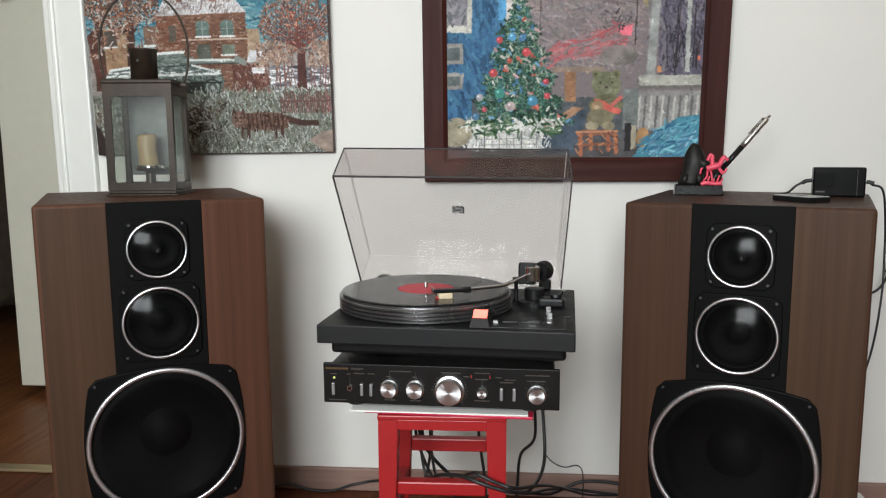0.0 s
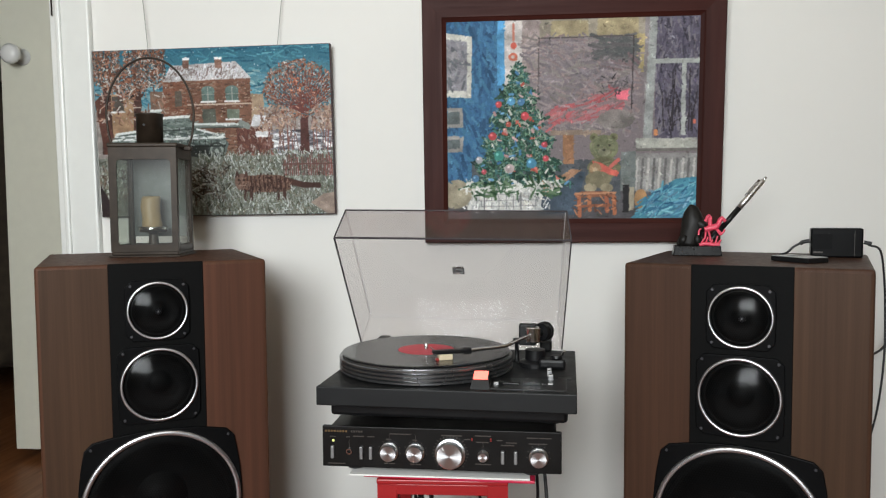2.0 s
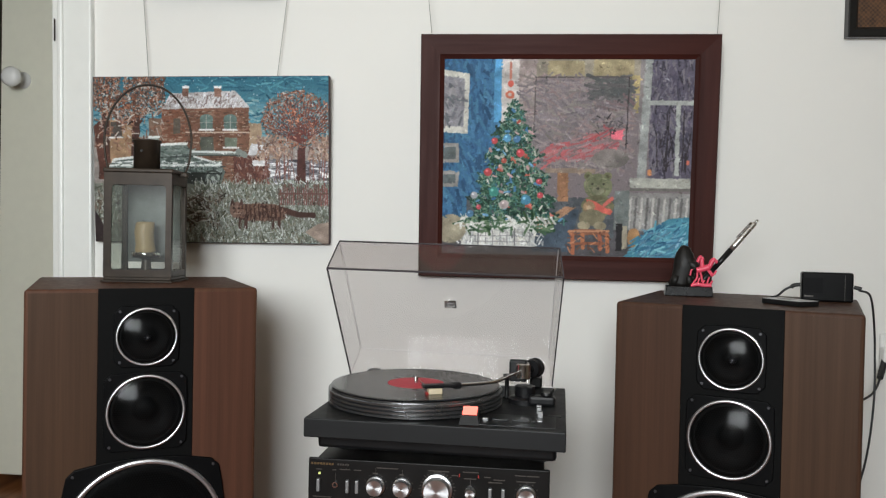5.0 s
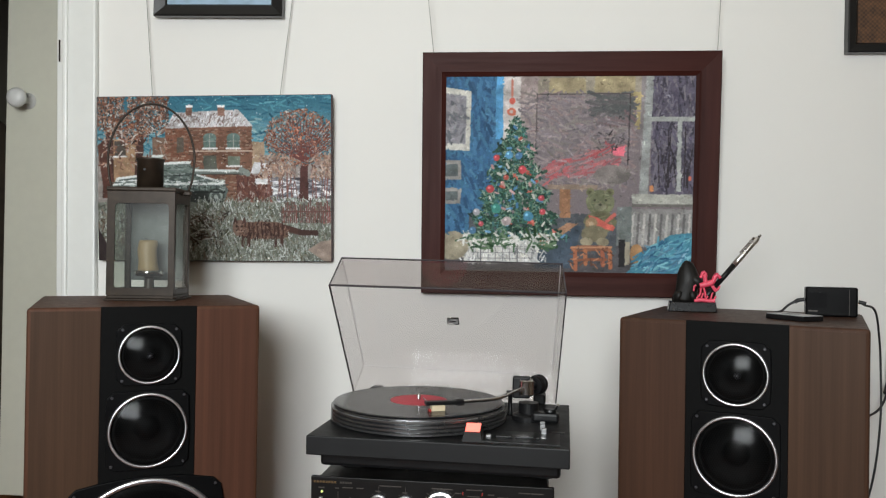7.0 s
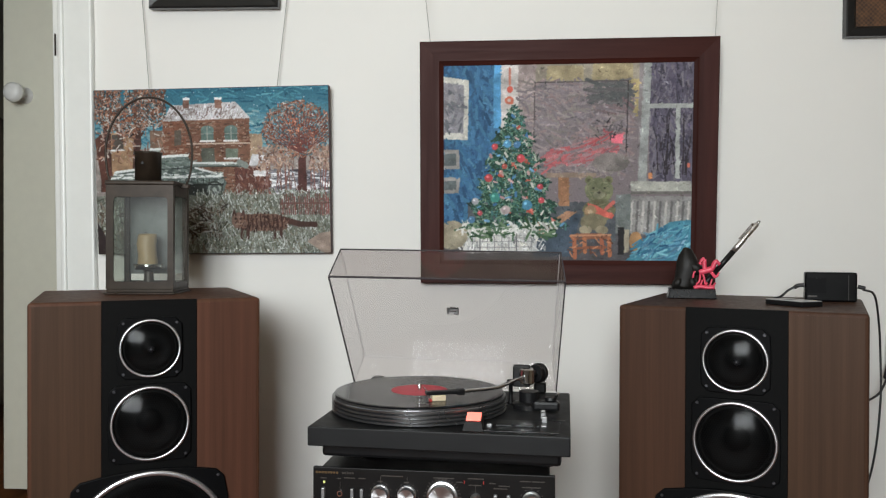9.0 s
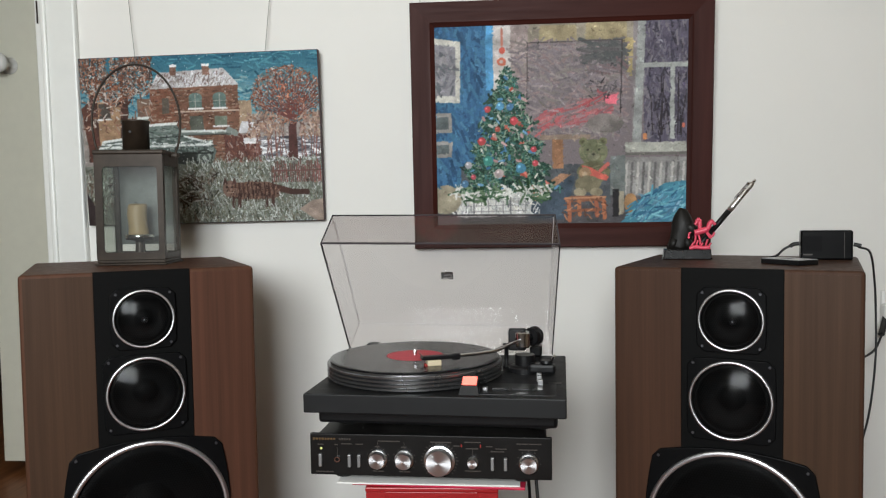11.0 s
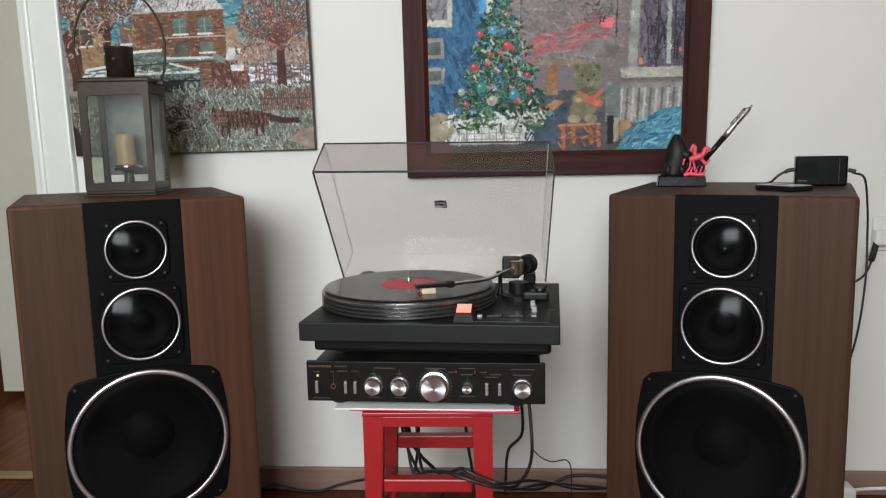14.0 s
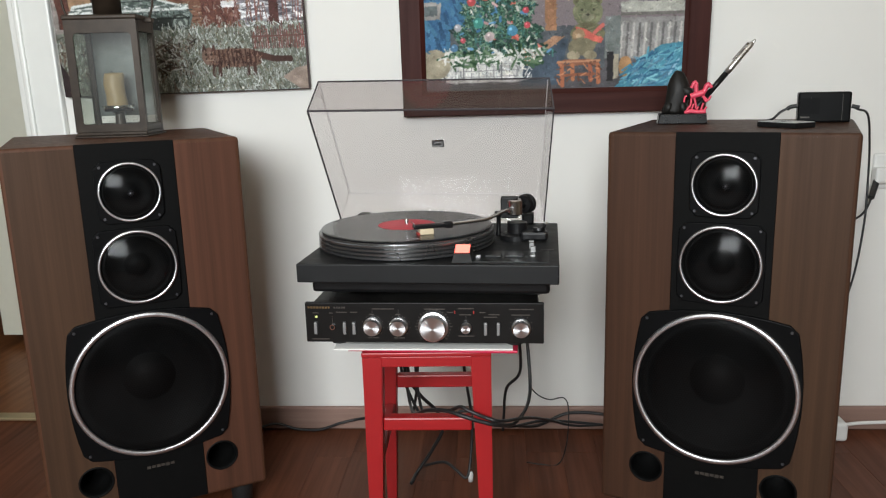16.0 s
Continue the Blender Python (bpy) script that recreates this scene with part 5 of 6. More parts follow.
    c.line(0.66, 0.735, 0.69, 0.70, 0.014, (206, 92, 80))
    c.ell(0.598, 0.745, 0.024, 0.03, (150, 120, 84))
    c.ell(0.598, 0.75, 0.010, 0.012, (176, 150, 116))
    c.ell(0.61, 0.80, 0.052, 0.042, (124, 116, 88))
    c.ell(0.58, 0.842, 0.026, 0.022, (158, 146, 116))
    c.ell(0.645, 0.842, 0.026, 0.022, (148, 138, 108))
    c.poly([(0.52, 0.872), (0.545, 0.86), (0.685, 0.862), (0.675, 0.888), (0.52, 0.892)], (150, 92, 62))
    c.line(0.52, 0.872, 0.68, 0.868, 0.008, (196, 132, 88))
    for x, q in ((0.535, 0), (0.575, 10), (0.645, -8), (0.675, 4)):
        c.line(x, 0.89, x + 0.003, 0.985 - abs(q) * 0.003, 0.016, (178 + q, 98 + q, 56))
    c.line(0.54, 0.935, 0.66, 0.932, 0.011, (150, 86, 54))
    c.strokes(40, lambda x, y: 0.52 < x < 0.69 and 0.87 < y < 0.97, 0.02, 0.004, 0.2, [(206, 128, 76), (104, 66, 50), (82, 74, 76)], 0.6, 8)
    c.rect(0.71, 0.83, 0.735, 0.97, (48, 46, 48))
    c.rect(0.735, 0.84, 0.755, 0.96, (168, 158, 134))
    c.ell(0.78, 0.90, 0.025, 0.05, (170, 124, 72))
    # blue cloth
    c.poly([(0.74, 1.0), (0.80, 0.93), (0.85, 0.85), (0.92, 0.80), (1.0, 0.79), (1.0, 1.0)], (52, 140, 166))
    c.strokes(160, lambda x, y: x > 0.78 and y > 0.82 + 0.5 * max(0, 0.92 - x), 0.045, 0.006, -0.5, [(66, 156, 182), (46, 128, 162), (84, 138, 166), (40, 112, 150), (96, 176, 192)], 0.4)
    c.daub(900, 0.008, 0.003, 6)
    return c


def rail_mesh(w, h, fw, profile, side):
    """One mitred frame rail; profile: (inwards, height) points from the outer to the inner edge, the height towards the viewer."""
    own = bmesh.new()
    rows = []
    corners = {"bottom": ((0, 0), (w, 0), (1, 1), (-1, 1)), "top": ((w, h), (0, h), (-1, -1), (1, -1)),
               "left": ((0, h), (0, 0), (1, -1), (1, 1)), "right": ((w, 0), (w, h), (-1, 1), (-1, -1))}[side]
    (ax, az), (bx, bz), (adx, adz), (bdx, bdz) = corners
    for d, y in profile:
        rows.append((own.verts.new((ax + adx * d, -y, az + adz * d)), own.verts.new((bx + bdx * d, -y, bz + bdz * d))))
    for p, q in zip(rows, rows[1:]):
        own.faces.new((p[0], p[1], q[1], q[0]))
    own.faces.new([r[0] for r in rows])
    own.faces.new([r[1] for r in rows][::-1])
    own.faces.new((rows[0][0], rows[-1][0], rows[-1][1], rows[0][1]))
    bmesh.ops.recalc_face_normals(own, faces=own.faces[:])
    return own


def wires(name, label, pairs):
    for a, b in pairs:
        tagged(part(name, tube([a, b], 0.0009, 6, 2), M_WIRE, None), label, "wire", "picture hanging wires")


# unframed winter canvas
pa = thing("winter_painting", pose(-0.956, -0.024, 0.8915, 2.6, -0.5, 0), "unframed oil painting of a snowy brick house", "painting")
part("stretched_canvas", box(0, 0.650, 0.0004, 0.017, 0, 0.446, 0.0025), M_CANVAS_EDGE, pa)
o = new("painted_surface", winter_scene().mesh(0.646, 0.442))
o.parent, o.matrix_basis = pa, Matrix.Translation((0.002, -0.0012, 0.002))
wires("hanging_wire", "thin grey picture wire on the wall", (((-0.812, -0.022, 1.338), (-0.862, -0.003, 1.85)), ((-0.457, -0.022, 1.338), (-0.405, -0.003, 1.85))))

# framed christmas painting
pb = thing("christmas_painting", pose(-0.0655, -0.035, 0.8195, 3.6, 0, 0), "oil painting of a Christmas tree in mahogany frame", "painting")
PW, PH, FW = 0.756, 0.6255, 0.061
prof = [(0, -0.026), (0, -0.002), (0.002, 0.0), (0.046, -0.0035), (0.050, -0.0036), (0.053, -0.006), (FW, -0.010), (FW, -0.026)]
for sd in ("bottom", "top", "left", "right"):
    part("frame_rail", rail_mesh(PW, PH, FW, prof, sd), M_FRAMEH if sd in ("bottom", "top") else M_FRAME, pb, "dark mahogany frame rail")
part("backing", box(FW - 0.004, PW - FW + 0.004, 0.014, 0.024, FW - 0.004, PH - FW + 0.004), M_CANVAS_EDGE, pb)
o = new("painted_surface", christmas_scene().mesh(PW - 2 * FW, PH - 2 * FW, 0.0012))
o.parent, o.matrix_basis = pb, Matrix.Translation((FW, 0.0122, FW))
wires("hanging_wire", "thin grey picture wire on the wall", (((-0.038, -0.064, 1.440), (-0.088, -0.003, 1.85)), ((0.680, -0.064, 1.440), (0.715, -0.003, 1.85))))

# small black frames higher up
def small_frame(m, w, h, fw, label, mat_inner, prof):
    f = thing("picture_frame", m, label, "picture")
    for sd in ("bottom", "top", "left", "right"):
        part("frame_rail", rail_mesh(w, h, fw, prof, sd), M_BLACKFRAME, f)
    part("picture", box(fw - 0.002, w - fw + 0.002, 0.010, 0.016, fw - 0.002, h - fw + 0.002), mat_inner, f)
    return f


def woven():
    n = Nodes("woven_brown_cloth")
    rot = n.coords((60, 60, 60))
    chk = n.t.nodes.new("ShaderNodeTexChecker")
    chk.inputs["Scale"].default_value = 3.0
    n.link(rot, chk.inputs["Vector"])
    chk.inputs["Color1"].default_value = (*lin(92, 62, 40), 1)
    chk.inputs["Color2"].default_value = (*lin(38, 26, 20), 1)
    n.set(n.mix(0.5, chk.outputs["Color"], n.ramp(n.noise(rot, 0.7), ((0.3, lin(40, 28, 20)), (0.7, lin(120, 84, 54))))), 0.7)
    return n.mat


small_frame(pose(-0.810, -0.030, 1.560, 2, 0.8, 0), 0.358, 0.30, 0.036, "black framed picture hanging high on the wall", plain("pale_blue_picture", lin(150, 176, 196), 0.5, vary=0.3, scale=30),
            [(0, -0.022), (0, 0.0), (0.004, 0.004), (0.030, -0.006), (0.036, -0.012), (0.036, -0.022)])
small_frame(pose(1.012, -0.025, 1.449, 1, 0, 0), 0.30, 0.34, 0.026, "black framed woven brown panel on the wall", woven(),
            [(0, -0.022), (0, 0.0), (0.003, 0.002), (0.020, 0.0), (0.026, -0.006), (0.026, -0.022)])

# ------------------------------------------------------------------ lantern on the speaker
lan = thing("candle_lantern", pose(-0.659, -0.386, SH + LIFT + 0.0005, 0, 0, 7), "old bronze tin lantern holding a candle stub", "lantern")
LW, LD, LH = 0.0745, 0.120, 0.255       # half width, depth, body height
part("base_plate", box(-LW - 0.004, LW + 0.004, -0.005, LD + 0.005, 0, 0.004, 0.001), M_LANTERN, lan)
part("base_tray", box(-LW, LW, 0, LD, 0.004, 0.012, 0.002), M_LANTERN, lan)
for sx in (-1, 1):
    for y in (0.0, LD - 0.013):
        part("corner_post", box(sx * LW - (0.013 if sx > 0 else 0), sx * LW + (0 if sx > 0 else 0.013), y, y + 0.013, 0.012, LH - 0.010, 0.0015), M_LANTERN, lan)
for y in (0.0, LD - 0.004):
    part("rail", box(-LW + 0.013, LW - 0.013, y, y + 0.004, 0.012, 0.026, 0.001), M_LANTERN, lan)
    part("rail", box(-LW + 0.013, LW - 0.013, y, y + 0.004, LH - 0.034, LH - 0.010, 0.001), M_LANTERN, lan)
for sx in (-1, 1):
    for z0, z1 in ((0.012, 0.026), (LH - 0.034, LH - 0.010)):
        part("rail", box(min(sx * LW, sx * (LW - 0.004)), max(sx * LW, sx * (LW - 0.004)), 0.013, LD - 0.013, z0, z1, 0.001), M_LANTERN, lan)


def face_plate(w, z0, z1, left, right, low, high, r, depth, y):
    """A flat sheet with one opening that has rounded corners, front at y."""
    own = bmesh.new()
    rings = []
    for yy in (y, y + depth):
        outer, inner = [], []
        for sx, sz, a0 in ((1, 1, 0), (-1, 1, 90), (-1, -1, 180), (1, -1, 270)):
            cx = (w - right - r) if sx > 0 else (-w + left + r)
            cz = (z1 - high - r) if sz > 0 else (z0 + low + r)
            for k in range(5):
                a = radians(a0 + 22.5 * k)
                inner.append(own.verts.new((cx + r * math.cos(a), yy, cz + r * math.sin(a))))
                px_, pz_ = (sx * w, z1 if sz > 0 else z0)
                ex, ez = (w * sx, cz) if (k < 2) == (a0 in (0, 180)) and k != 2 else (cx, pz_)
                if k == 2:
                    ex, ez = px_, pz_
                outer.append(own.verts.new((ex, yy, ez)))
        rings.append((outer, inner))
    n = len(rings[0][0])
    (fo, fi), (bo, bi) = rings
    for k in range(n):
        j = (k + 1) % n
        for q in ((fo[k], fo[j], fi[j], fi[k]), (bo[j], bo[k], bi[k], bi[j]), (fi[k], fi[j], bi[j], bi[k]), (fo[j], fo[k], bo[k], bo[j])):
            own.faces.new(q)
    bmesh.ops.remove_doubles(own, verts=own.verts[:], dist=1e-6)
    bmesh.ops.recalc_face_normals(own, faces=own.faces[:])
    return own


part("face_plate", face_plate(LW, 0.012, LH - 0.010, 0.017, 0.013, 0.016, 0.027, 0.009, 0.0012, -0.0014), M_LANTERN, lan, "front sheet with a rounded opening")
part("roof", box(-LW - 0.003, LW + 0.003, -0.003, LD + 0.003, LH - 0.010, LH, 0.003), M_LANTERN, lan)
part("back_sheet", box(-LW + 0.010, LW - 0.010, LD - 0.006, LD - 0.0045, 0.042, LH - 0.030), plain("dull_tin_sheet", (0.17, 0.185, 0.18), 0.7, 0.0, spec=0.2, vary=0.35, scale=40, bump=0.3), lan, "dull tin back sheet")
for y in (0.003,):
    g = part("pane", box(-LW + 0.010, LW - 0.010, y, y + 0.002, 0.022, LH - 0.030), M_LGLASS, lan, "cloudy glass pane")
    g.visible_shadow = False
for sx in (-1, 1):
    g = part("pane", box(sx * (LW - 0.005) - 0.001, sx * (LW - 0.005) + 0.001, 0.012, LD - 0.012, 0.022, LH - 0.030), M_LGLASS, lan, "cloudy glass pane")
    g.visible_shadow = False
part("chimney", lathe([(0.024, 0.0), (0.0290, 0.0), (0.0290, 0.063), (0.0315, 0.065), (0.0315, 0.069), (0.0280, 0.069), (0.0255, 0.01), (0, 0.01)], 40, m=Matrix.Translation((0.0, LD / 2 - 0.005, LH))), M_LANTERN, lan, "round tin chimney", smooth=True)
part("vent_hole", lathe([(0, 0.0012), (0.0028, 0.0012), (0.003, 0)], 12, m=Matrix.Translation((-0.003, LD / 2 - 0.0338, LH + 0.042)) @ TO_FRONT), M_RUBBER, lan)
pts = []
for k in range(25):
    a = math.pi * k / 24
    pts.append((-0.099 * math.cos(a), LD / 2, LH + 0.066 + 0.131 * math.sin(a)))
pts = [(-0.084, LD / 2, LH - 0.008), (-0.094, LD / 2, LH + 0.02)] + pts + [(0.094, LD / 2, LH + 0.02), (0.084, LD / 2, LH - 0.008)]
part("handle", tube(pts, 0.0027, 8, 3), M_LANTERN, lan, "arched wire handle", smooth=True)
for sx in (-1, 1):
    part("handle_lug", box(sx * 0.083 - 0.009, sx * 0.083 + 0.009, LD / 2 - 0.006, LD / 2 + 0.006, LH - 0.014, LH - 0.004, 0.002), M_LANTERN, lan)
part("candle_cup", lathe([(0, 0), (0.030, 0), (0.034, 0.012), (0.032, 0.013), (0.029, 0.003), (0, 0.003)], 32, m=Matrix.Translation((0, LD / 2, 0.054))), M_CHROME, lan, "tin drip tray", smooth=True)
part("cup_stem", lathe([(0.018, 0), (0.012, 0.006), (0.010, 0.036), (0.016, 0.042), (0, 0.042)], 24, m=Matrix.Translation((0, LD / 2, 0.012))), M_LANTERN, lan)
candle = thing("candle", lan.matrix_basis @ Matrix.Translation((-0.004, LD / 2, 0.0575)), "yellowed wax candle stub in the lantern", "candle")
bm = lathe([(0, 0), (0.0215, 0), (0.0225, 0.014), (0.0205, 0.028), (0.0215, 0.055), (0.0210, 0.074), (0.0185, 0.079), (0.010, 0.076), (0, 0.075)], 32)
for v in bm.verts:
    v.co += Vector((0.0015 * math.sin(v.co.z * 90), 0.001 * math.cos(v.co.z * 70), 0))
part("wax", bm, M_WAX, candle, smooth=True)
part("wick", tube([(0, 0, 0.074), (-0.001, 0, 0.080), (-0.006, 0, 0.083)], 0.0012, 6), M_RUBBER, candle)

# ------------------------------------------------------------------ things on the other speaker
hold = thing("pen_holder", pose(0.570, -0.285, SH + 0.0005, 0, 0, -8), "black desk pen holder with pink-red horse riders", "pen holder")
part("base", prism([(-0.050, 0), (0.054, 0), (0.051, 0.022), (-0.046, 0.022)], 0.045, 0.002, m=Matrix.Translation((0, -0.02, 0))), M_STONE, hold, "black polished base")
bm = lathe([(0.0, 0), (0.024, 0), (0.027, 0.008), (0.025, 0.022), (0.027, 0.042), (0.025, 0.060), (0.018, 0.076), (0.011, 0.086), (0.005, 0.091), (0, 0.092)], 30)
for v in bm.verts:
    k = v.co.z / 0.092
    v.co.x = v.co.x * 0.95 - 0.016 + 0.010 * math.sin(k * 2.6)
    v.co.y *= 0.62
lathe([(0, -0.022), (0.008, -0.020), (0.013, -0.012), (0.014, 0.0), (0.011, 0.012), (0.005, 0.019), (0, 0.020)], 18, bm=bm, m=Matrix.Translation((0.010, -0.004, 0.046)) @ Matrix.Rotation(radians(-52), 4, "Y"))
lathe([(0, -0.016), (0.007, -0.013), (0.009, 0.0), (0.007, 0.012), (0, 0.016)], 14, bm=bm, m=Matrix.Translation((-0.026, -0.008, 0.012)) @ Matrix.Rotation(radians(20), 4, "Y"))
lathe([(0, -0.016), (0.007, -0.013), (0.009, 0.0), (0.007, 0.012), (0, 0.016)], 14, bm=bm, m=Matrix.Translation((0.004, -0.009, 0.012)) @ Matrix.Rotation(radians(-20), 4, "Y"))
for v in bm.verts:
    v.co += 0.0035 * noise.noise_vector(v.co * 55) + 0.0012 * noise.noise_vector(v.co * 190)
    v.co.z = max(v.co.z, 0.0)
part("bear_shape", bm, M_FIGURE, hold, "rough black cast figure", m=Matrix.Translation((0, 0.004, 0.0215)), smooth=True)


def rider(x, z, s):
    """A small flat-cast horse, rearing."""
    own = tube([(x - 0.012 * s, 0, z + 0.010 * s), (x, 0, z + 0.013 * s), (x + 0.010 * s, 0, z + 0.017 * s), (x + 0.014 * s, 0, z + 0.026 * s), (x + 0.018 * s, 0, z + 0.029 * s), (x + 0.023 * s, 0, z + 0.024 * s)],
               [0.0055 * s] * 16 + [0.0042 * s] * 17 + [0.003 * s] * 8, 8, 8)
    for dx, ex, ez in ((-0.010, -0.014, -0.010), (-0.006, -0.002, -0.011), (0.008, 0.018, 0.004), (0.010, 0.022, 0.010)):
        tube([(x + dx * s, 0, z + 0.010 * s), (x + (dx + ex) / 2 * s + 0.002, 0, z + ez * 0.3 * s), (x + ex * s, 0, z + ez * s)], 0.0019 * s, 6, 6, bm=own)
    tube([(x - 0.012 * s, 0, z + 0.012 * s), (x - 0.020 * s, 0, z + 0.010 * s), (x - 0.022 * s, 0, z)], 0.0018 * s, 6, 6, bm=own)
    tube([(x - 0.002 * s, 0, z + 0.014 * s), (x - 0.003 * s, 0, z + 0.026 * s), (x - 0.002 * s, 0, z + 0.030 * s)], 0.0038 * s, 8, 6, bm=own)
    return own


part("horse", rider(0.032, 0.046, 1.25), M_HORSE, hold, "pink-red cast horse", m=Matrix.Translation((0, -0.010, 0)), smooth=True)
part("horse", rider(0.012, 0.060, 0.95), M_HORSE, hold, "pink-red cast horse", m=Matrix.Translation((0, 0.012, 0)), smooth=True)
own = tube([(0.006, 0, 0.024), (0.020, 0, 0.027), (0.036, 0, 0.025), (0.050, 0, 0.026)], 0.0045, 8, 6)
for x, z in ((0.010, 0.036), (0.020, 0.042), (0.030, 0.036), (0.040, 0.044), (0.047, 0.036)):
    tube([(x, 0, 0.026), (x + 0.002, 0, (0.026 + z) / 2), (x + 0.005, 0, z)], 0.0021, 6, 5, bm=own)
part("grass_tuft", own, M_HORSE, hold, m=Matrix.Translation((0, -0.010, 0)), smooth=True)
pd = Vector((0.094, 0.0, 0.112)).normalized()
pen = thing("ballpoint_pen", Matrix.Translation((0.6235, -0.288, 0.862)) @ pd.to_track_quat("Z", "Y").to_matrix().to_4x4(), "black and silver ballpoint pen in its holder", "pen")
part("holder_tube", lathe([(0, -0.045), (0.004, -0.045), (0.0065, -0.028), (0.0068, 0.0), (0, 0.0)], 20, m=Matrix.Translation((0, 0, 0))), M_TTDARK, pen, smooth=True)
part("barrel", lathe([(0, 0), (0.0058, 0), (0.0062, 0.06), (0, 0.06)], 20), M_TTDARK, pen, smooth=True)
part("cap", lathe([(0, 0.060), (0.0064, 0.060), (0.0066, 0.075), (0.0060, 0.135), (0.0048, 0.140), (0, 0.140)], 20), M_BRUSHED, pen, "grey metal cap", smooth=True)
part("clip", box(-0.0018, 0.0018, -0.0105, -0.0088, 0.088, 0.134, 0.0006), M_CHROME, pen, m=Matrix.Rotation(radians(200), 4, "Z"))
part("clip_bridge", box(-0.0018, 0.0018, -0.0100, -0.004, 0.128, 0.134, 0.0006), M_CHROME, pen, m=Matrix.Rotation(radians(200), 4, "Z"))
part("button", lathe([(0, 0.140), (0.0028, 0.140), (0.0028, 0.148), (0, 0.149)], 14), M_CHROME, pen, smooth=True)

ad = thing("power_adapter", pose(0.843, -0.362, SH + 0.0005, 0, 0, -14), "black power adapter standing on its edge", "adapter")
part("body", box(-0.051, 0.049, 0, 0.030, 0, 0.062, 0.004, 3), M_ADAPTER, ad)
part("label_panel", box(-0.048, -0.010, -0.0006, 0.0002, 0.018, 0.050), M_PLATE, ad)
part("side_line", box(0.032, 0.0328, -0.0006, 0.0002, 0.003, 0.057), M_PRINT, ad)
part("print", box(-0.046, -0.028, -0.0009, 0.0, 0.0095, 0.0125), M_PRINT, ad)
part("strain_relief", tube([(-0.052, 0.015, 0.034), (-0.064, 0.015, 0.032), (-0.070, 0.013, 0.028)], 0.0042, 10), M_RUBBER, ad)
part("strain_relief", tube([(0.052, 0.015, 0.032), (0.066, 0.014, 0.029)], 0.0042, 10), M_RUBBER, ad)
part("lead", tube([(-0.066, 0.014, 0.031), (-0.082, 0.014, 0.022), (-0.096, 0.018, 0.008), (-0.108, 0.03, 0.0035), (-0.10, 0.05, 0.0035)], 0.0025, 8), M_CABLE, ad, smooth=True)
phone = thing("flat_player", pose(0.727, -0.468, SH + 0.0005, 0, 0, -62), "thin black gadget with a pale glossy face", "gadget")
part("body", box(-0.046, 0.046, -0.027, 0.027, 0, 0.010, 0.0015), M_TTDARK, phone)
part("face", box(-0.0445, 0.0445, -0.0255, 0.0255, 0.0096, 0.0110), plain("pale_grey_face", (0.42, 0.42, 0.42), 0.4, vary=0.2, scale=40, bump=0.0), phone, "pale grey glossy face")
part("dark_window", box(-0.020, 0.006, -0.012, 0.010, 0.0109, 0.0113), M_TTDARK, phone)

# wall socket and plugs beside the speaker
sock = thing("wall_socket", pose(1.165, -0.001, 0.655), "white wall socket with a plug in it", "socket")
part("plate", box(-0.045, 0.045, -0.012, 0, -0.045, 0.045, 0.006), M_WHITE_PL, sock)
part("plug", box(-0.05, -0.012, -0.040, -0.012, -0.028, 0.012, 0.006), M_WHITE_PL, sock)
ext = thing("extension_block", pose(1.055, -0.060, FLOOR_Z), "white extension block standing on the floor", "extension lead")
part("body", box(-0.03, 0.028, -0.03, 0.03, 0.0, 0.052, 0.010, 3), M_WHITE_PL, ext)
part("lead", tube([(0.024, 0, 0.035), (0.10, 0.025, 0.030), (0.30, 0.03, 0.032), (0.7, 0.03, 0.03)], 0.005, 8), M_WHITE_PL, ext, smooth=True)


# ------------------------------------------------------------------ cables
def cable(label, pts, r, mat=None):
    return tagged(part("cable", tube(pts, r * 0.8, 8, 8), mat or M_CABLE, None, smooth=True), label, "cable", "cables behind the stool")


f = FLOOR_Z
cable("black speaker cable lying along the baseboard", [(-0.52, -0.10, f + 0.03), (-0.46, -0.045, f + 0.030), (-0.40, -0.040, f + 0.012), (-0.335, -0.04, f + 0.010), (-0.275, -0.04, f + 0.030), (-0.20, -0.05, f + 0.05), (-0.05, -0.25, f + 0.15), (0.0, -0.47, 0.50)], 0.0045)
cable("black cable drooping behind the red stool", [(-0.060, -0.46, 0.50), (-0.060, -0.33, 0.25), (-0.050, -0.30, 0.187), (-0.022, -0.30, 0.125), (0.010, -0.29, 0.095), (0.080, -0.29, 0.130), (0.135, -0.29, 0.115), (0.19, -0.26, 0.075), (0.29, -0.13, 0.03), (0.44, -0.09, 0.0)], 0.0045)
cable("black cable hanging from the amplifier", [(0.212, -0.50, 0.50), (0.212, -0.36, 0.36), (0.217, -0.30, 0.235), (0.185, -0.29, 0.188), (0.178, -0.28, 0.115), (0.175, -0.27, 0.07)], 0.0045)
cable("black cable looped over the stool rail and leg", [(0.226, -0.50, 0.50), (0.222, -0.52, 0.42), (0.226, -0.58, 0.30), (0.196, -0.70, 0.295), (0.163, -0.800, 0.335), (0.130, -0.815, 0.349), (0.100, -0.813, 0.358), (0.072, -0.793, 0.358), (0.035, -0.74, 0.335), (0.0, -0.62, 0.275), (-0.022, -0.52, 0.26), (-0.04, -0.45, 0.34), (-0.04, -0.44, 0.50)], 0.0042)
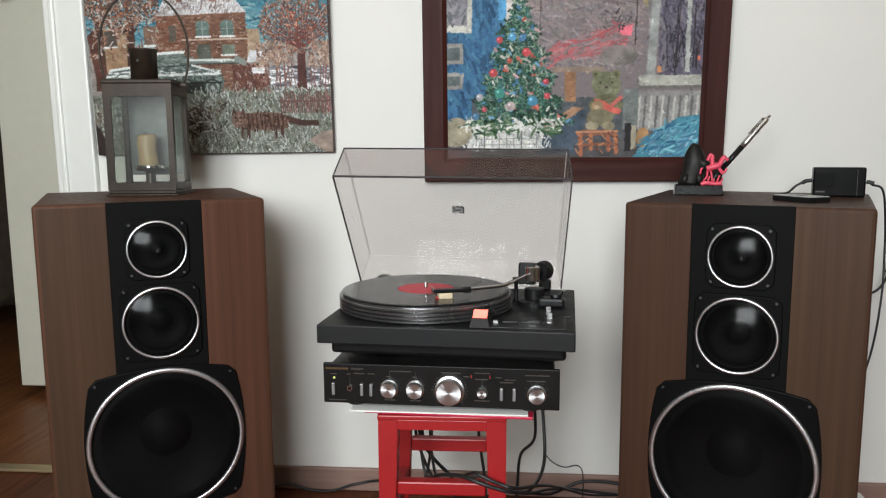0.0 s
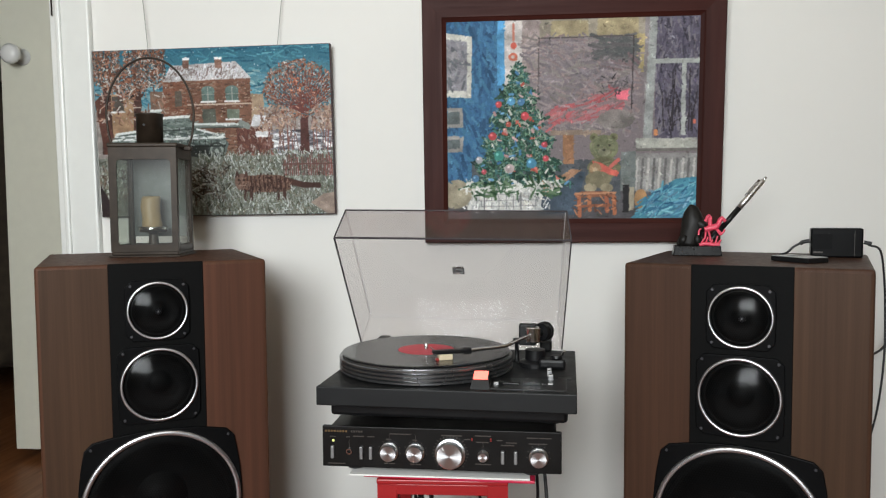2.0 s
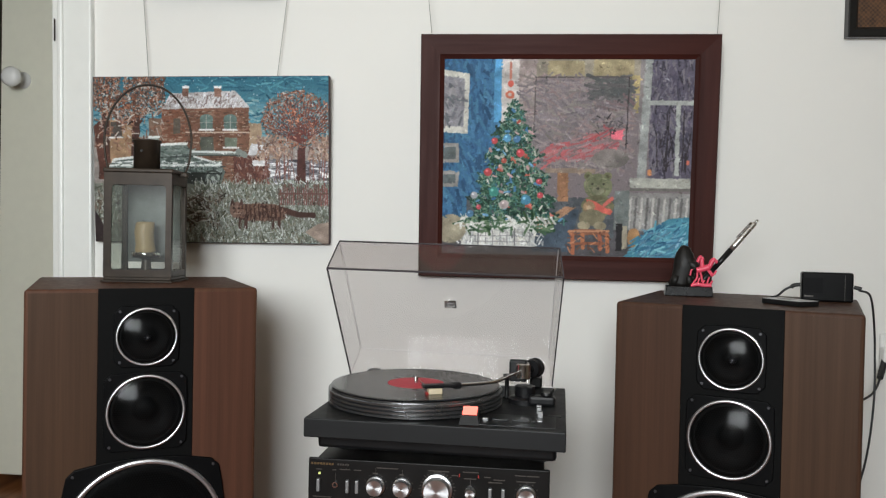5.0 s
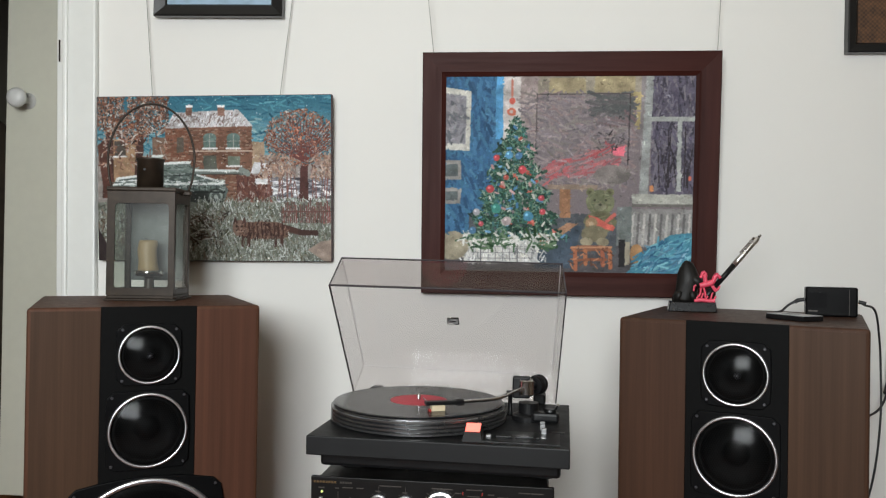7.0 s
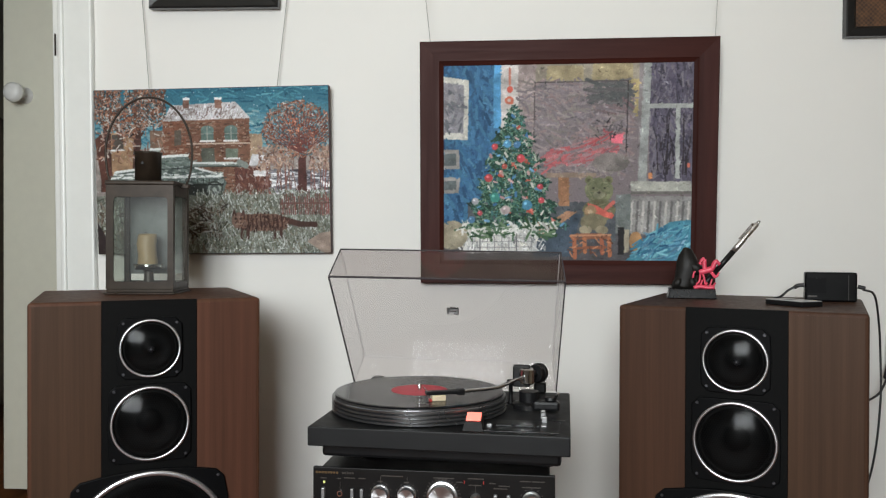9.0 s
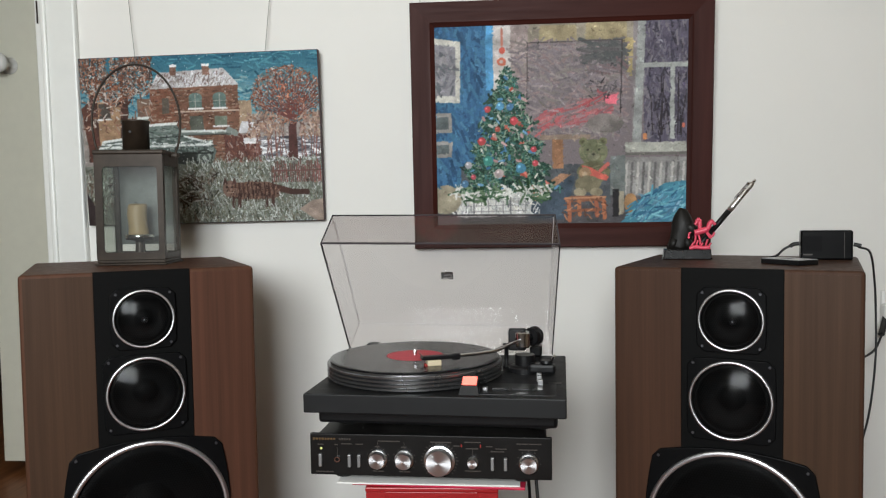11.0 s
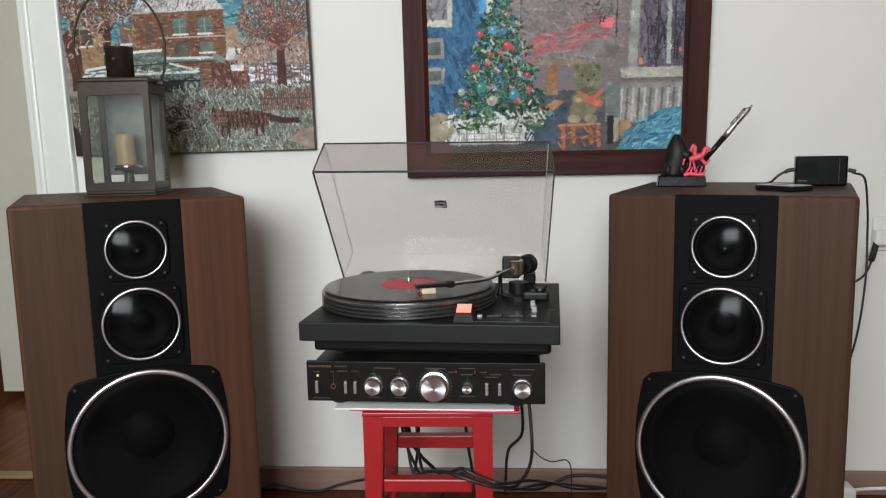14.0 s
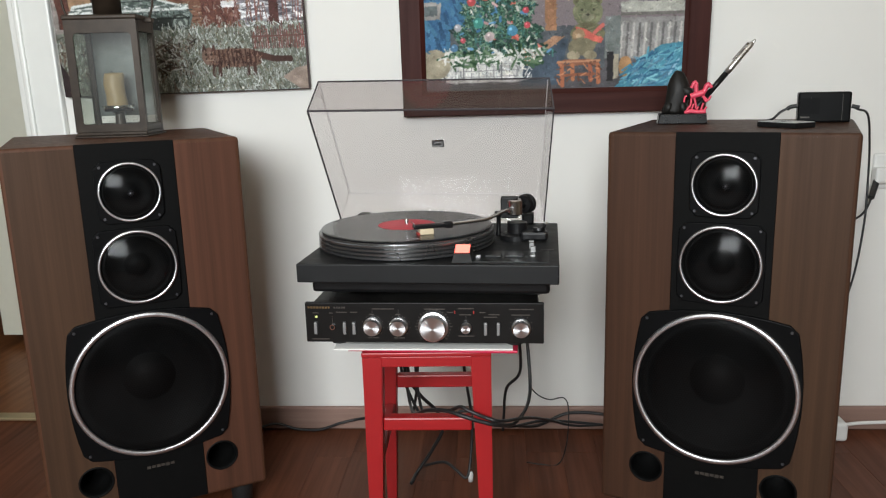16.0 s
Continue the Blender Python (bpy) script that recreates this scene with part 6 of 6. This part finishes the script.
cable("black cable looped over the stool rail and leg", [(-0.015, -0.44, 0.50), (-0.015, -0.45, 0.34), (0.005, -0.54, 0.25), (0.05, -0.66, 0.285), (0.078, -0.74, 0.335), (0.098, -0.800, 0.368), (0.112, -0.815, 0.368), (0.140, -0.816, 0.356), (0.168, -0.80, 0.342), (0.22, -0.62, 0.265), (0.28, -0.34, 0.13), (0.36, -0.16, 0.03), (0.46, -0.09, 0.0)], 0.0040)
cable("black cable drooping behind the red stool", [(-0.045, -0.46, 0.50), (-0.045, -0.33, 0.25), (-0.025, -0.30, 0.18), (0.02, -0.28, 0.12), (0.03, -0.28, 0.08), (0.0, -0.28, 0.02), (-0.035, -0.29, f + 0.02), (-0.048, -0.33, f + 0.010)], 0.0055)
cable("black cable leading off behind the speaker", [(0.19, -0.22, f + 0.11), (0.26, -0.10, f + 0.05), (0.30, -0.06, f + 0.045), (0.36, -0.05, f + 0.065), (0.46, -0.05, f + 0.06), (0.6, -0.10, f + 0.05)], 0.0055)
cable("thin black wire trailing to the floor", [(0.240, -0.30, 0.195), (0.262, -0.28, 0.165), (0.290, -0.27, 0.150), (0.323, -0.26, 0.150), (0.336, -0.25, 0.115), (0.333, -0.24, 0.02), (0.315, -0.22, f + 0.004), (0.27, -0.22, f + 0.003), (0.235, -0.21, f + 0.003)], 0.0018)
cable("black cable lying under the stool", [(-0.020, -0.26, f + 0.02), (0.03, -0.28, f + 0.04), (0.06, -0.30, f + 0.03), (0.085, -0.31, f + 0.015), (0.095, -0.29, f + 0.05), (0.10, -0.27, 0.10), (0.085, -0.30, 0.25), (0.085, -0.45, 0.50)], 0.0045)
plug = thing("audio_plug", pose(0.095, -0.30, f), "white audio plug lying under the stool", "plug")
part("shell", lathe([(0, 0), (0.006, 0), (0.007, 0.018), (0.004, 0.026), (0, 0.026)], 16), M_WHITE_PL, plug, smooth=True)
part("tip", lathe([(0, 0.026), (0.003, 0.026), (0.003, 0.034), (0, 0.034)], 12), M_CHROME, plug)
cable("black adapter lead hanging beside the speaker", [(0.905, -0.365, 0.829), (0.940, -0.34, 0.815), (0.968, -0.30, 0.75), (0.976, -0.29, 0.68), (0.972, -0.30, 0.58), (0.958, -0.30, 0.45), (0.93, -0.28, 0.30), (0.92, -0.20, 0.05), (0.95, -0.10, f + 0.02)], 0.0030)
cable("black plug lead rising to the wall socket", [(1.118, -0.03, 0.632), (1.105, -0.05, 0.600), (1.07, -0.09, 0.565), (1.03, -0.12, 0.55), (0.97, -0.16, 0.54), (0.90, -0.15, 0.50)], 0.0035)
tagged(part("plug_grip", tube([(1.124, -0.028, 0.640), (1.112, -0.040, 0.612), (1.100, -0.055, 0.594)], 0.0075, 10), M_RUBBER, None), "black plug grip at the wall socket", "plug")

# ------------------------------------------------------------------ floor boards near the wall
rng = random.Random(4)
bw = 0.092
meshes = {}
x = -1.05
while x < 1.5:
    y = -1.15 + rng.choice((0.0, -0.25, -0.4))
    while y < -0.016:
        ln = rng.choice((0.42, 0.55, 0.7))
        y1 = min(y + ln, -0.0155)
        if y1 - y > 0.06:
            key = round(y1 - y, 3)
            if key not in meshes:
                meshes[key] = put(box(0.0002, bw - 0.0002, 0.0002, key - 0.0002, -0.006, 0.0, 0.0003, 1), "plank", M_FLOOR)
            p = new("plank", meshes[key])
            p.parent, p.matrix_basis = floor, Matrix.Translation((x, y, FLOOR_Z + rng.uniform(-0.0004, 0.0)))
        y = y1
    x += bw
